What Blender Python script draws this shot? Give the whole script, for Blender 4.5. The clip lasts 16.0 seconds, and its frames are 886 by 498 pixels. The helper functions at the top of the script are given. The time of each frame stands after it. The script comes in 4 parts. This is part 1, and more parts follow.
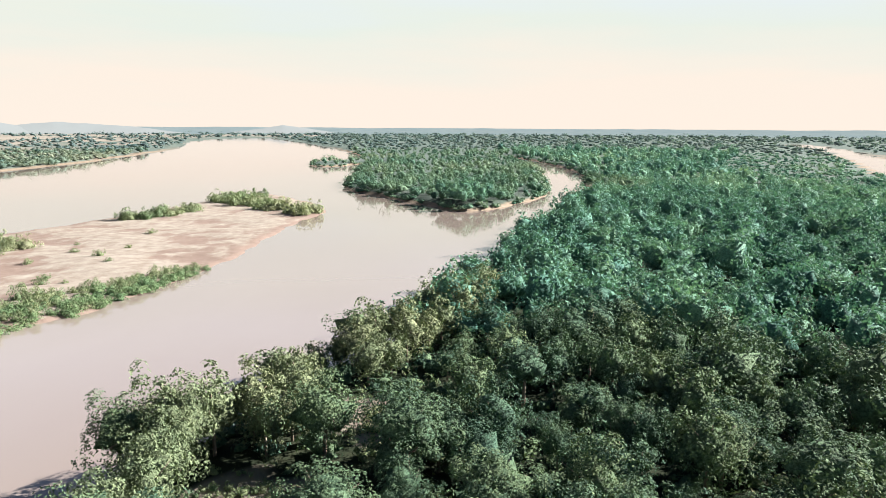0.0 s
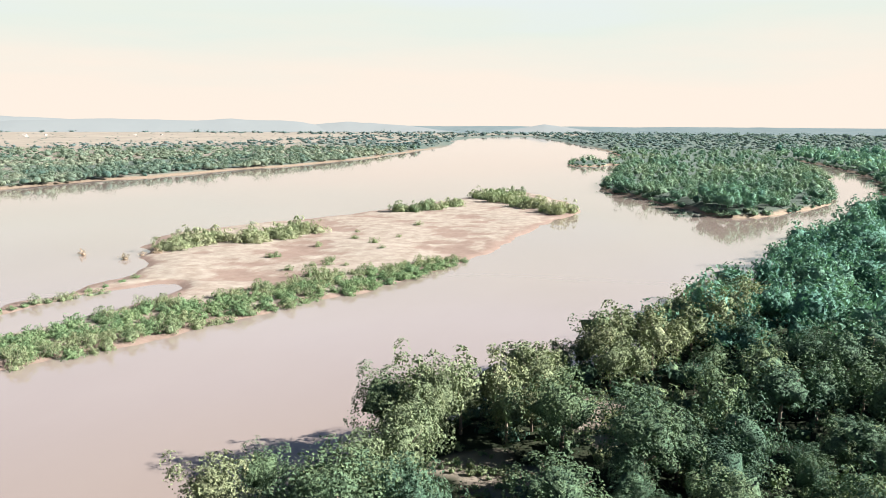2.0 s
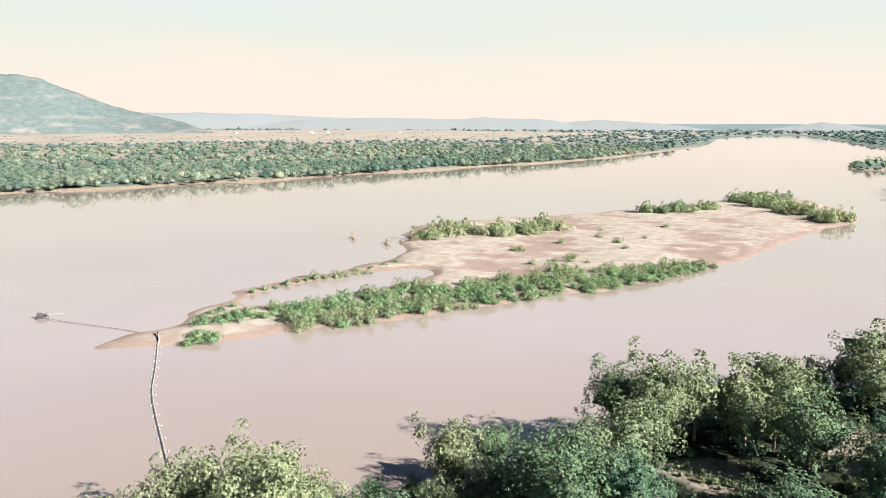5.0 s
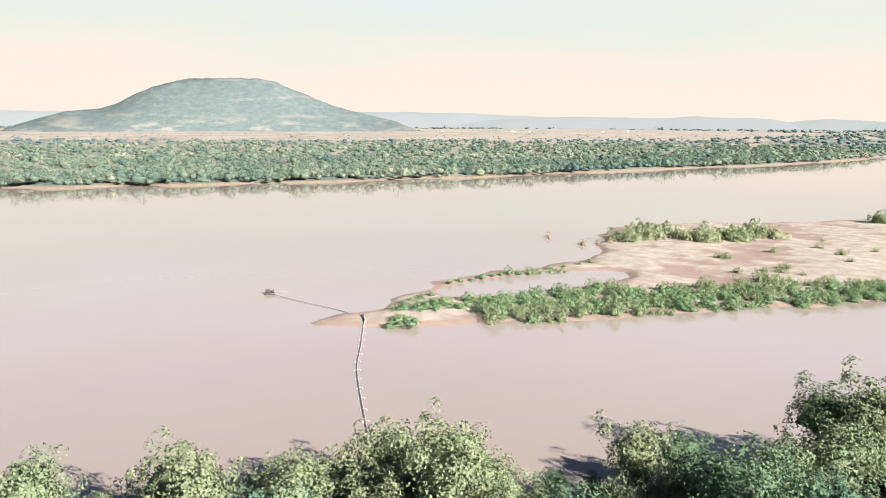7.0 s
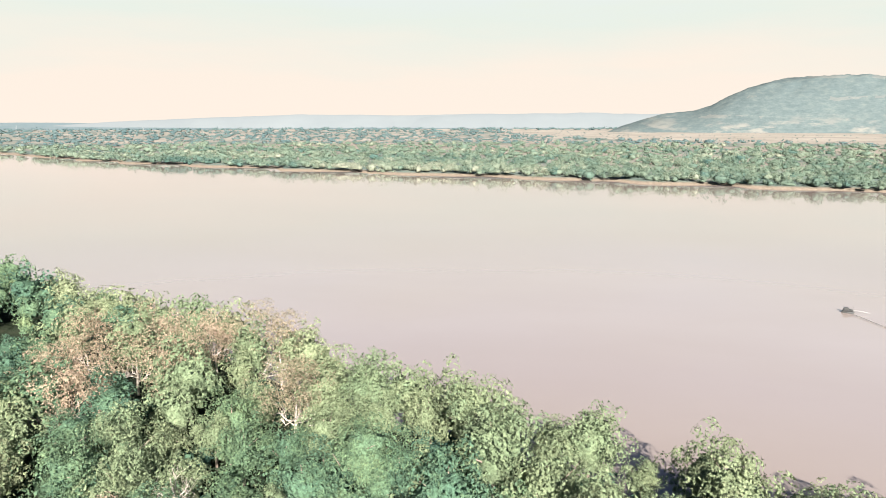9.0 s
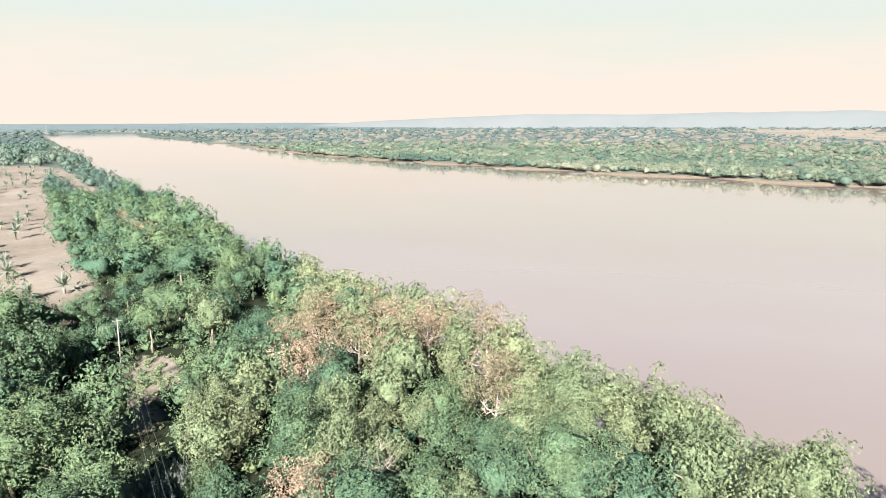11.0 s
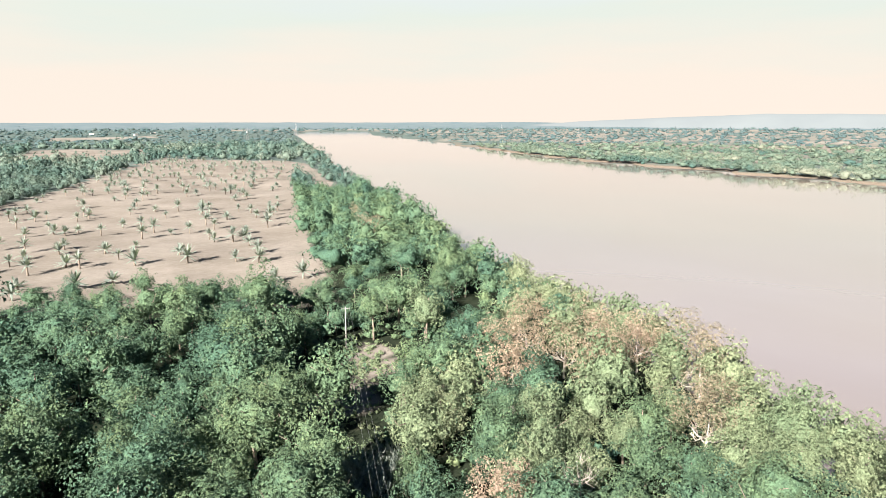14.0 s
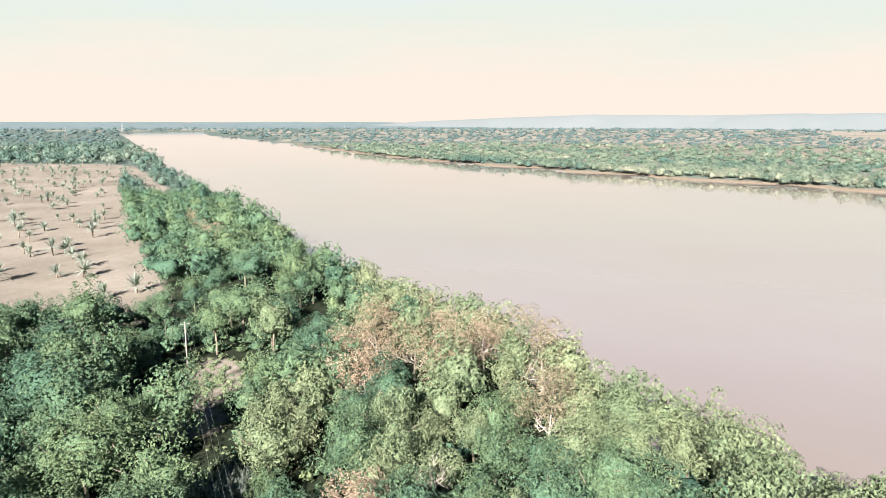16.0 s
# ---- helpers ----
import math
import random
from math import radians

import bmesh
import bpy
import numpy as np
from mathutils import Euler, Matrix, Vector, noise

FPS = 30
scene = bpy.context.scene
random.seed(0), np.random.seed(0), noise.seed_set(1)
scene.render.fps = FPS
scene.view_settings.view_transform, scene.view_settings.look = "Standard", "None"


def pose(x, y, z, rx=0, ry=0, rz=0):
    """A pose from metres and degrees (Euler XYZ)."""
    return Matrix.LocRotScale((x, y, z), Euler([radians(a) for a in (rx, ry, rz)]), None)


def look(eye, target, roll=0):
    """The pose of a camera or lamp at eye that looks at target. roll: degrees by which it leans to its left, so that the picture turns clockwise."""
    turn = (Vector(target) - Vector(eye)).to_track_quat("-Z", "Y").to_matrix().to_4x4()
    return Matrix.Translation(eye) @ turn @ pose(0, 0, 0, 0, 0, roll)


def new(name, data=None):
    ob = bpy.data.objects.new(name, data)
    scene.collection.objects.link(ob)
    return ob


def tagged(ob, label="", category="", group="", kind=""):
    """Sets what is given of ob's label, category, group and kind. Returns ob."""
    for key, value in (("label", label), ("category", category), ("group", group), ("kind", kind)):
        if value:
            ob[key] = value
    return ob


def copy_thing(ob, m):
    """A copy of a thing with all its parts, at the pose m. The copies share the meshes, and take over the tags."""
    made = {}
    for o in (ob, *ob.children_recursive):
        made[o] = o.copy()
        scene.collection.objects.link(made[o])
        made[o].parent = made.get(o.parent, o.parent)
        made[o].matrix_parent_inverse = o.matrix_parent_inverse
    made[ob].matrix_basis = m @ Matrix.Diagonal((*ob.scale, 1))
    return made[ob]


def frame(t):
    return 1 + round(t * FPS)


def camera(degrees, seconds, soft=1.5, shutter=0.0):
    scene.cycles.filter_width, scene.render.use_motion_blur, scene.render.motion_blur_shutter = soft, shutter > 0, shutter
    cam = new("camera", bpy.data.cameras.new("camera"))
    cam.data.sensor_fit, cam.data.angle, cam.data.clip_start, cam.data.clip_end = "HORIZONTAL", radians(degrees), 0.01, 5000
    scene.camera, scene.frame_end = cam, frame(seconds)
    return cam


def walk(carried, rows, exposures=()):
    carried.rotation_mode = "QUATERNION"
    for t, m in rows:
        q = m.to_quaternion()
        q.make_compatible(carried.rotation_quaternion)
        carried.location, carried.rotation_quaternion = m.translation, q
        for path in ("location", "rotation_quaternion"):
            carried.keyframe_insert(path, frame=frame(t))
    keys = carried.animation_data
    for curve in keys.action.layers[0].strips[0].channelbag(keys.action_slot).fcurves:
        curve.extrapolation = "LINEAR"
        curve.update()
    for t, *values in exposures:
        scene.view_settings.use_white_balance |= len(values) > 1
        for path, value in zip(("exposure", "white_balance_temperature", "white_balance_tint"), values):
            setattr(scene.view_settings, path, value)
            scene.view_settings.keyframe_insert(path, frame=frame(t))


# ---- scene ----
cam = camera(64.5, 16.0, soft=0.8)

# seconds, place in metres, then heading to the left of +y, pitch and lean in degrees
PATH = [
    (0.0, -0.01, 0.01, 45.00, -2.78, -9.81, 0.33),
    (0.5, 0.10, -0.54, 45.16, -1.22, -9.87, 0.23),
    (1.0, 0.28, -1.23, 45.37, 4.61, -9.92, 0.22),
    (1.5, 0.52, -1.94, 45.56, 11.38, -9.96, 0.29),
    (2.0, 0.90, -2.56, 45.66, 17.99, -10.00, 0.31),
    (2.5, 1.26, -3.12, 45.69, 23.61, -10.01, 0.28),
    (3.0, 1.64, -3.86, 45.78, 27.57, -10.05, 0.28),
    (3.5, 2.03, -4.56, 45.83, 30.05, -10.06, 0.26),
    (4.0, 2.38, -5.05, 45.78, 32.51, -10.09, 0.24),
    (4.2, 2.52, -5.24, 45.77, 33.75, -10.12, 0.22),
    (6.3, 4.29, -7.13, 45.80, 45.22, -10.28, 0.27),
    (6.5, 4.50, -7.27, 45.78, 46.87, -10.28, 0.29),
    (7.0, 5.05, -7.61, 45.81, 54.08, -10.36, 0.25),
    (7.5, 5.39, -7.87, 45.59, 65.41, -10.34, 0.13),
    (8.0, 5.77, -8.13, 45.46, 76.81, -10.32, 0.03),
    (8.5, 6.20, -8.19, 45.41, 86.42, -10.30, -0.09),
    (8.7, 6.31, -8.18, 45.37, 92.19, -10.33, -0.06),
    (10.8, 5.90, -6.40, 44.90, 114.47, -10.27, -0.26),
    (11.0, 5.98, -6.32, 44.92, 117.37, -10.28, -0.24),
    (11.5, 6.31, -6.26, 44.99, 124.50, -10.28, -0.13),
    (12.0, 6.45, -6.16, 45.02, 131.40, -10.29, -0.15),
    (12.5, 6.56, -6.05, 45.05, 134.57, -10.29, -0.14),
    (13.0, 6.55, -6.05, 45.34, 134.77, -10.28, -0.10),
    (13.5, 6.57, -5.99, 45.74, 134.77, -10.30, -0.10),
    (14.0, 6.57, -5.94, 46.31, 134.77, -10.29, -0.05),
    (14.5, 6.51, -5.99, 47.00, 134.76, -10.29, -0.07),
    (15.0, 6.48, -6.00, 47.27, 134.08, -10.27, -0.00),
    (15.5, 6.37, -5.89, 47.22, 127.89, -10.27, 0.02),
    (16.0, 6.25, -5.94, 47.24, 122.19, -10.31, 0.05),
]


def aim(x, y, z, heading, pitch, lean):
    a, b = radians(heading), radians(pitch)
    way = Vector((-math.sin(a) * math.cos(b), math.cos(a) * math.cos(b), math.sin(b)))
    eye = Vector((x, y, z))
    return look(eye, eye + way * 10, lean)


walk(cam, [(row[0], aim(*row[1:])) for row in PATH], [(0.0, 2.25), (16.0, 2.25)])

# ---- light ----
SUN_HEADING, SUN_HEIGHT = -74.0, 27.0          # the sun stands over the forest, shadows fall towards the river
sun_data = bpy.data.lights.new("sun", "SUN")
sun_data.energy, sun_data.angle, sun_data.color = 5.0, radians(0.6), (1.0, 0.965, 0.91)
sun = new("sun", sun_data)
a, b = radians(SUN_HEADING), radians(SUN_HEIGHT)
to_sun = Vector((-math.sin(a) * math.cos(b), math.cos(a) * math.cos(b), math.sin(b)))
sun.matrix_world = look(to_sun * 800, (0, 0, 0))

world = bpy.data.worlds.new("sky")
scene.world = world
world.use_nodes = True
nt = world.node_tree
nt.nodes.clear()
w_out = nt.nodes.new("ShaderNodeOutputWorld")
w_bg = nt.nodes.new("ShaderNodeBackground")
w_bg.inputs["Strength"].default_value = 0.707
w_sky = nt.nodes.new("ShaderNodeTexSky")
w_sky.sky_type, w_sky.sun_disc = "NISHITA", False
w_sky.sun_elevation, w_sky.sun_rotation = b, radians(-SUN_HEADING)
w_sky.dust_density, w_sky.air_density = 1.5, 1.0
w_scale = nt.nodes.new("ShaderNodeVectorMath")
w_scale.operation = "SCALE"
w_scale.inputs["Scale"].default_value = 0.0095
w_tint = nt.nodes.new("ShaderNodeVectorMath")
w_tint.operation = "MULTIPLY"
w_tint.inputs[1].default_value = (0.32, 0.88, 1.55)
nt.links.new(w_sky.outputs[0], w_tint.inputs[0])
nt.links.new(w_tint.outputs[0], w_scale.inputs[0])
w_tc = nt.nodes.new("ShaderNodeTexCoord")
w_sep = nt.nodes.new("ShaderNodeSeparateXYZ")
nt.links.new(w_tc.outputs["Generated"], w_sep.inputs[0])
w_noise = nt.nodes.new("ShaderNodeTexNoise")
w_map = nt.nodes.new("ShaderNodeMapping")
w_map.inputs["Scale"].default_value = (1.0, 1.0, 7.0)
nt.links.new(w_tc.outputs["Generated"], w_map.inputs[0])
nt.links.new(w_map.outputs[0], w_noise.inputs["Vector"])
w_noise.inputs["Scale"].default_value, w_noise.inputs["Detail"].default_value = 3.0, 4.0
w_wob = nt.nodes.new("ShaderNodeMath")
w_wob.operation = "MULTIPLY_ADD"
w_wob.inputs[1].default_value = 0.13
nt.links.new(w_noise.outputs["Fac"], w_wob.inputs[0])
nt.links.new(w_sep.outputs["Z"], w_wob.inputs[2])
w_ramp = nt.nodes.new("ShaderNodeValToRGB")        # pale cream veil of haze, thinning upwards
w_ramp.color_ramp.elements[0].position = 0.05
w_ramp.color_ramp.elements[0].color = (0.300, 0.263, 0.230, 1)
w_ramp.color_ramp.elements[1].position = 0.20
w_ramp.color_ramp.elements[1].color = (0.246, 0.263, 0.240, 1)
w_ramp.color_ramp.elements.new(0.30).color = (0.236, 0.262, 0.288, 1)
e = w_ramp.color_ramp.elements.new(0.12)
e.color = (0.296, 0.263, 0.230, 1)
w_ramp.color_ramp.elements.new(0.42).color = (0.240, 0.280, 0.370, 1)
nt.links.new(w_wob.outputs[0], w_ramp.inputs[0])
w_fade = nt.nodes.new("ShaderNodeMapRange")
w_fade.inputs["From Min"].default_value, w_fade.inputs["From Max"].default_value = 0.28, 0.48
nt.links.new(w_sep.outputs["Z"], w_fade.inputs["Value"])
w_mix = nt.nodes.new("ShaderNodeMix")
w_mix.data_type = "RGBA"
nt.links.new(w_fade.outputs[0], w_mix.inputs["Factor"])
nt.links.new(w_ramp.outputs[0], w_mix.inputs["A"])
nt.links.new(w_scale.outputs[0], w_mix.inputs["B"])
nt.links.new(w_mix.outputs["Result"], w_bg.inputs["Color"])
nt.links.new(w_bg.outputs[0], w_out.inputs["Surface"])

# ---- materials ----


def material(name, rough=0.8, spec=0.2):
    m = bpy.data.materials.new(name)
    m.use_nodes = True
    p = m.node_tree.nodes["Principled BSDF"]
    p.inputs["Roughness"].default_value = rough
    p.inputs["Specular IOR Level"].default_value = spec
    return m, m.node_tree, p


def ramp(tree, stops, source):
    r = tree.nodes.new("ShaderNodeValToRGB")
    els = r.color_ramp.elements
    els[0].position, els[0].color = stops[0][0], (*stops[0][1], 1)
    els[1].position, els[1].color = stops[-1][0], (*stops[-1][1], 1)
    for pos, col in stops[1:-1]:
        els.new(pos).color = (*col, 1)
    tree.links.new(source, r.inputs[0])
    return r.outputs[0]


def noise_of(tree, scale, detail=4.0, rough=0.55, stretch=None):
    tc = tree.nodes.new("ShaderNodeNewGeometry")
    n = tree.nodes.new("ShaderNodeTexNoise")
    n.inputs["Scale"].default_value, n.inputs["Detail"].default_value = scale, detail
    n.inputs["Roughness"].default_value = rough
    src = tc.outputs["Position"]
    if stretch:
        mp = tree.nodes.new("ShaderNodeMapping")
        mp.inputs["Scale"].default_value = stretch
        tree.links.new(src, mp.inputs[0])
        src = mp.outputs[0]
    tree.links.new(src, n.inputs["Vector"])
    return n.outputs["Fac"]


def maths(tree, op, p, q):
    n = tree.nodes.new("ShaderNodeMath")
    n.operation = op
    for k, v in enumerate((p, q)):
        if isinstance(v, (int, float)):
            n.inputs[k].default_value = v
        else:
            tree.links.new(v, n.inputs[k])
    return n.outputs[0]


def mixed(tree, fac, c1, c2, blend="MIX"):
    n = tree.nodes.new("ShaderNodeMix")
    n.data_type, n.blend_type = "RGBA", blend
    for key, v in (("Factor", fac), ("A", c1), ("B", c2)):
        if isinstance(v, (int, float)):
            n.inputs[key].default_value = v
        elif isinstance(v, tuple):
            n.inputs[key].default_value = (*v, 1)
        else:
            tree.links.new(v, n.inputs[key])
    return n.outputs["Result"]


def bump(tree, p, height, strength, dist):
    n = tree.nodes.new("ShaderNodeBump")
    n.inputs["Strength"].default_value, n.inputs["Distance"].default_value = strength, dist
    tree.links.new(height, n.inputs["Height"])
    tree.links.new(n.outputs[0], p.inputs["Normal"])


def foliage(name, stops, glow=0.14, mottle=0.34, speckle=(0.48, 1.32)):
    """Leaves: a tone for each tree, another for each leaf, and a little light through them."""
    m, tree, p = material(name, 0.75, 0.08)
    info = tree.nodes.new("ShaderNodeObjectInfo")
    attr = tree.nodes.new("ShaderNodeAttribute")
    attr.attribute_name = "tone"
    geo = tree.nodes.new("ShaderNodeNewGeometry")
    tone = maths(tree, "ADD", maths(tree, "MULTIPLY", maths(tree, "ADD", maths(tree, "MULTIPLY", info.outputs["Random"], 0.40), 0.22), maths(tree, "LESS_THAN", attr.outputs["Fac"], 0.0001)), attr.outputs["Fac"])
    leaf = maths(tree, "MULTIPLY", maths(tree, "SUBTRACT", geo.outputs["Random Per Island"], 0.5), mottle)
    patch = maths(tree, "MULTIPLY", maths(tree, "SUBTRACT", noise_of(tree, 0.45, 2.0), 0.5), 0.5)
    col = ramp(tree, stops, maths(tree, "ADD", maths(tree, "ADD", tone, leaf), patch))
    # Fine specks vary the leaves; the darkest stand for shaded holes between them.
    fine = noise_of(tree, 2.6, 5.0, 0.7)
    speck = tree.nodes.new("ShaderNodeMapRange")
    speck.inputs["From Min"].default_value, speck.inputs["From Max"].default_value = 0.36, 0.62
    speck.inputs["To Min"].default_value, speck.inputs["To Max"].default_value = speckle
    tree.links.new(fine, speck.inputs["Value"])
    grey = tree.nodes.new("ShaderNodeCombineColor")
    for k in range(3):
        tree.links.new(speck.outputs[0], grey.inputs[k])
    col = mixed(tree, 1.0, col, grey.outputs[0], "MULTIPLY")
    tree.links.new(col, p.inputs["Base Color"])
    bump(tree, p, fine, 0.9, 0.35)
    tr = tree.nodes.new("ShaderNodeBsdfTranslucent")
    tree.links.new(mixed(tree, 1.0, col, (0.90, 1.0, 0.60), "MULTIPLY"), tr.inputs["Color"])
    mx = tree.nodes.new("ShaderNodeMixShader")
    mx.inputs[0].default_value = glow
    out = tree.nodes["Material Output"]
    tree.links.new(p.outputs[0], mx.inputs[1])
    tree.links.new(tr.outputs[0], mx.inputs[2])
    tree.links.new(mx.outputs[0], out.inputs["Surface"])
    return m


LEAF = foliage("forest_leaf", [(0.0, (0.041, 0.085, 0.065)), (0.3, (0.067, 0.118, 0.075)), (0.6, (0.104, 0.150, 0.081)),
                               (0.85, (0.152, 0.182, 0.089)), (1.0, (0.202, 0.205, 0.116))], 0.10, 0.18)
# Bluer and paler than forest_leaf: haze and back light put into the colour.
HAZED_UPSTREAM_LEAF = foliage("hazed_upstream_leaf", [(0.0, (0.051, 0.133, 0.113)), (0.3, (0.087, 0.192, 0.148)), (0.6, (0.135, 0.251, 0.178)), (1.0, (0.233, 0.330, 0.208))], 0.24, 0.2)
BANK_LEAF = foliage("bank_leaf", [(0.0, (0.106, 0.150, 0.087)), (0.5, (0.169, 0.198, 0.112)), (1.0, (0.234, 0.236, 0.145))], 0.13, 0.18)
RUSSET_LEAF = foliage("russet_leaf", [(0.0, (0.161, 0.164, 0.103)), (0.4, (0.297, 0.232, 0.166)), (1.0, (0.464, 0.330, 0.264))], 0.25)
BUSH_LEAF = foliage("bush_leaf", [(0.0, (0.122, 0.176, 0.100)), (0.5, (0.213, 0.252, 0.144)), (1.0, (0.320, 0.320, 0.210))], 0.3, 0.26, (0.62, 1.2))
BUSH_GREEN = foliage("bush_green", [(0.0, (0.094, 0.172, 0.094)), (0.5, (0.156, 0.230, 0.116)), (1.0, (0.256, 0.287, 0.154))], 0.2, 0.26, (0.62, 1.2))
# Far woods greyed and paled: their haze is put into the leaf colour.
HAZED_FAR_LEAF = foliage("hazed_far_leaf", [(0.0, (0.058, 0.101, 0.086)), (0.5, (0.104, 0.148, 0.118)), (1.0, (0.172, 0.194, 0.152))], 0.2, 0.18, (0.55, 1.25))
POINT_LEAF = foliage("point_leaf", [(0.0, (0.066, 0.140, 0.103)), (0.5, (0.121, 0.198, 0.130)), (1.0, (0.198, 0.252, 0.166))], 0.2, 0.18, (0.55, 1.25))
# Pale green scrub, greyed further to carry the haze over the river.
HAZED_SCRUB_LEAF = foliage("hazed_scrub_leaf", [(0.0, (0.070, 0.123, 0.105)), (0.22, (0.108, 0.155, 0.120)), (0.6, (0.153, 0.192, 0.142)), (0.85, (0.202, 0.225, 0.167)), (1.0, (0.263, 0.269, 0.207))], 0.3, 0.14, (0.65, 1.2))
# Blue-grey of the distance haze is mixed into these leaves.
HAZED_DIST_LEAF = foliage("hazed_distant_leaf", [(0.0, (0.078, 0.124, 0.131)), (0.5, (0.101, 0.146, 0.147)), (1.0, (0.134, 0.168, 0.162))], 0.4, 0.08, (0.8, 1.15))
PALM_LEAF = foliage("palm_leaf", [(0.0, (0.166, 0.202, 0.176)), (0.5, (0.254, 0.279, 0.241)), (1.0, (0.363, 0.368, 0.314))], 0.35, 0.2, (0.8, 1.2))

BARK, tree_, p_ = material("bark", 0.9, 0.1)
tree_.links.new(ramp(tree_, [(0.3, (0.120, 0.092, 0.071)), (0.7, (0.255, 0.212, 0.170))], noise_of(tree_, 2.5, 5, 0.6, (1, 1, 0.25))), p_.inputs["Base Color"])
PALE_BARK, tree_, p_ = material("pale_bark", 0.85, 0.1)
tree_.links.new(ramp(tree_, [(0.3, (0.297, 0.255, 0.212)), (0.7, (0.481, 0.431, 0.375))], noise_of(tree_, 2.0, 5, 0.6, (1, 1, 0.3))), p_.inputs["Base Color"])

WATER, tree_, p_ = material("muddy_water", 0.045, 0.5)
p_.inputs["IOR"].default_value = 1.6
silt = noise_of(tree_, 0.012, 5, 0.6, (1.0, 0.5, 1))
tree_.links.new(ramp(tree_, [(0.3, (0.191, 0.153, 0.135)), (0.7, (0.211, 0.173, 0.154))], silt), p_.inputs["Base Color"])
ripple = maths(tree_, "ADD", noise_of(tree_, 0.8, 3, 0.5), maths(tree_, "MULTIPLY", noise_of(tree_, 0.09, 3, 0.5), 3.0))
bump(tree_, p_, ripple, 0.09, 0.05)

GROUND, tree_, p_ = material("ground_cover", 0.95, 0.05)
cov = tree_.nodes.new("ShaderNodeAttribute")
cov.attribute_name = "dry"
# Forest floor near black: shade in the gaps between trees is put into it.
shaded_litter = ramp(tree_, [(0.3, (0.013, 0.017, 0.011)), (0.55, (0.021, 0.027, 0.016)), (0.75, (0.039, 0.037, 0.024))], noise_of(tree_, 0.22, 6, 0.65))
straw = ramp(tree_, [(0.3, (0.120, 0.100, 0.080)), (0.5, (0.195, 0.166, 0.138)), (0.72, (0.275, 0.238, 0.203))],
             maths(tree_, "ADD", maths(tree_, "MULTIPLY", noise_of(tree_, 0.03, 5, 0.6), 0.55),
                   maths(tree_, "ADD", maths(tree_, "MULTIPLY", noise_of(tree_, 0.5, 6, 0.75), 0.35), maths(tree_, "MULTIPLY", noise_of(tree_, 0.25, 5, 0.7, (0.35, 1.6, 1)), 0.12))))
edge = maths(tree_, "ADD", cov.outputs["Fac"], maths(tree_, "MULTIPLY", maths(tree_, "SUBTRACT", noise_of(tree_, 0.12, 4), 0.5), 0.5))
fac = tree_.nodes.new("ShaderNodeMapRange")
fac.inputs["From Min"].default_value, fac.inputs["From Max"].default_value = 0.35, 0.65
tree_.links.new(edge, fac.inputs["Value"])
# Undergrowth colour, paler and bluer with distance: haze is put in as well.
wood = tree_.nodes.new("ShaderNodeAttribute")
wood.attribute_name = "brush_haze"
shaded_litter = mixed(tree_, wood.outputs["Fac"], shaded_litter, ramp(tree_, [(0.3, (0.066, 0.092, 0.084)), (0.7, (0.108, 0.130, 0.112))], noise_of(tree_, 0.02, 6, 0.7)))
far_ = tree_.nodes.new("ShaderNodeAttribute")
far_.attribute_name = "far"
# Dry grass of the far fields, paled to carry the haze.
hazed_straw = ramp(tree_, [(0.3, (0.168, 0.151, 0.123)), (0.5, (0.221, 0.194, 0.163)), (0.7, (0.272, 0.243, 0.206))], noise_of(tree_, 0.006, 6, 0.65))
soil = mixed(tree_, fac.outputs[0], shaded_litter, mixed(tree_, far_.outputs["Fac"], straw, hazed_straw))
geo_ = tree_.nodes.new("ShaderNodeNewGeometry")
sep_ = tree_.nodes.new("ShaderNodeSeparateXYZ")
tree_.links.new(geo_.outputs["Position"], sep_.inputs[0])
mud = tree_.nodes.new("ShaderNodeMapRange")          # bare bank below the grass line
mud.inputs["From Min"].default_value, mud.inputs["From Max"].default_value = 1.9, 0.9
tree_.links.new(sep_.outputs["Z"], mud.inputs["Value"])
soil = mixed(tree_, maths(tree_, "MULTIPLY", mud.outputs[0], maths(tree_, "SUBTRACT", 1.0, far_.outputs["Fac"])), soil, ramp(tree_, [(0.3, (0.141, 0.110, 0.081)), (0.7, (0.233, 0.184, 0.141))], noise_of(tree_, 0.5, 5)))
tree_.links.new(soil, p_.inputs["Base Color"])
bump(tree_, p_, noise_of(tree_, 1.2, 5, 0.6), 0.6, 0.3)

SAND, tree_, p_ = material("river_sand", 0.9, 0.15)
dry = ramp(tree_, [(0.3, (0.182, 0.144, 0.117)), (0.5, (0.235, 0.199, 0.165)), (0.72, (0.293, 0.263, 0.224))], noise_of(tree_, 0.25, 6, 0.6))
wet = ramp(tree_, [(0.3, (0.150, 0.108, 0.088)), (0.7, (0.205, 0.152, 0.127))], noise_of(tree_, 0.2, 5, 0.6))
geo_ = tree_.nodes.new("ShaderNodeNewGeometry")
sep_ = tree_.nodes.new("ShaderNodeSeparateXYZ")
tree_.links.new(geo_.outputs["Position"], sep_.inputs[0])
lvl = maths(tree_, "ADD", sep_.outputs["Z"], maths(tree_, "MULTIPLY", maths(tree_, "SUBTRACT", noise_of(tree_, 0.10, 6, 0.6, (1, 0.45, 1)), 0.5), 1.7))
damp = tree_.nodes.new("ShaderNodeMapRange")
damp.inputs["From Min"].default_value, damp.inputs["From Max"].default_value = 0.72, 0.50
tree_.links.new(lvl, damp.inputs["Value"])
tree_.links.new(mixed(tree_, damp.outputs[0], dry, wet), p_.inputs["Base Color"])
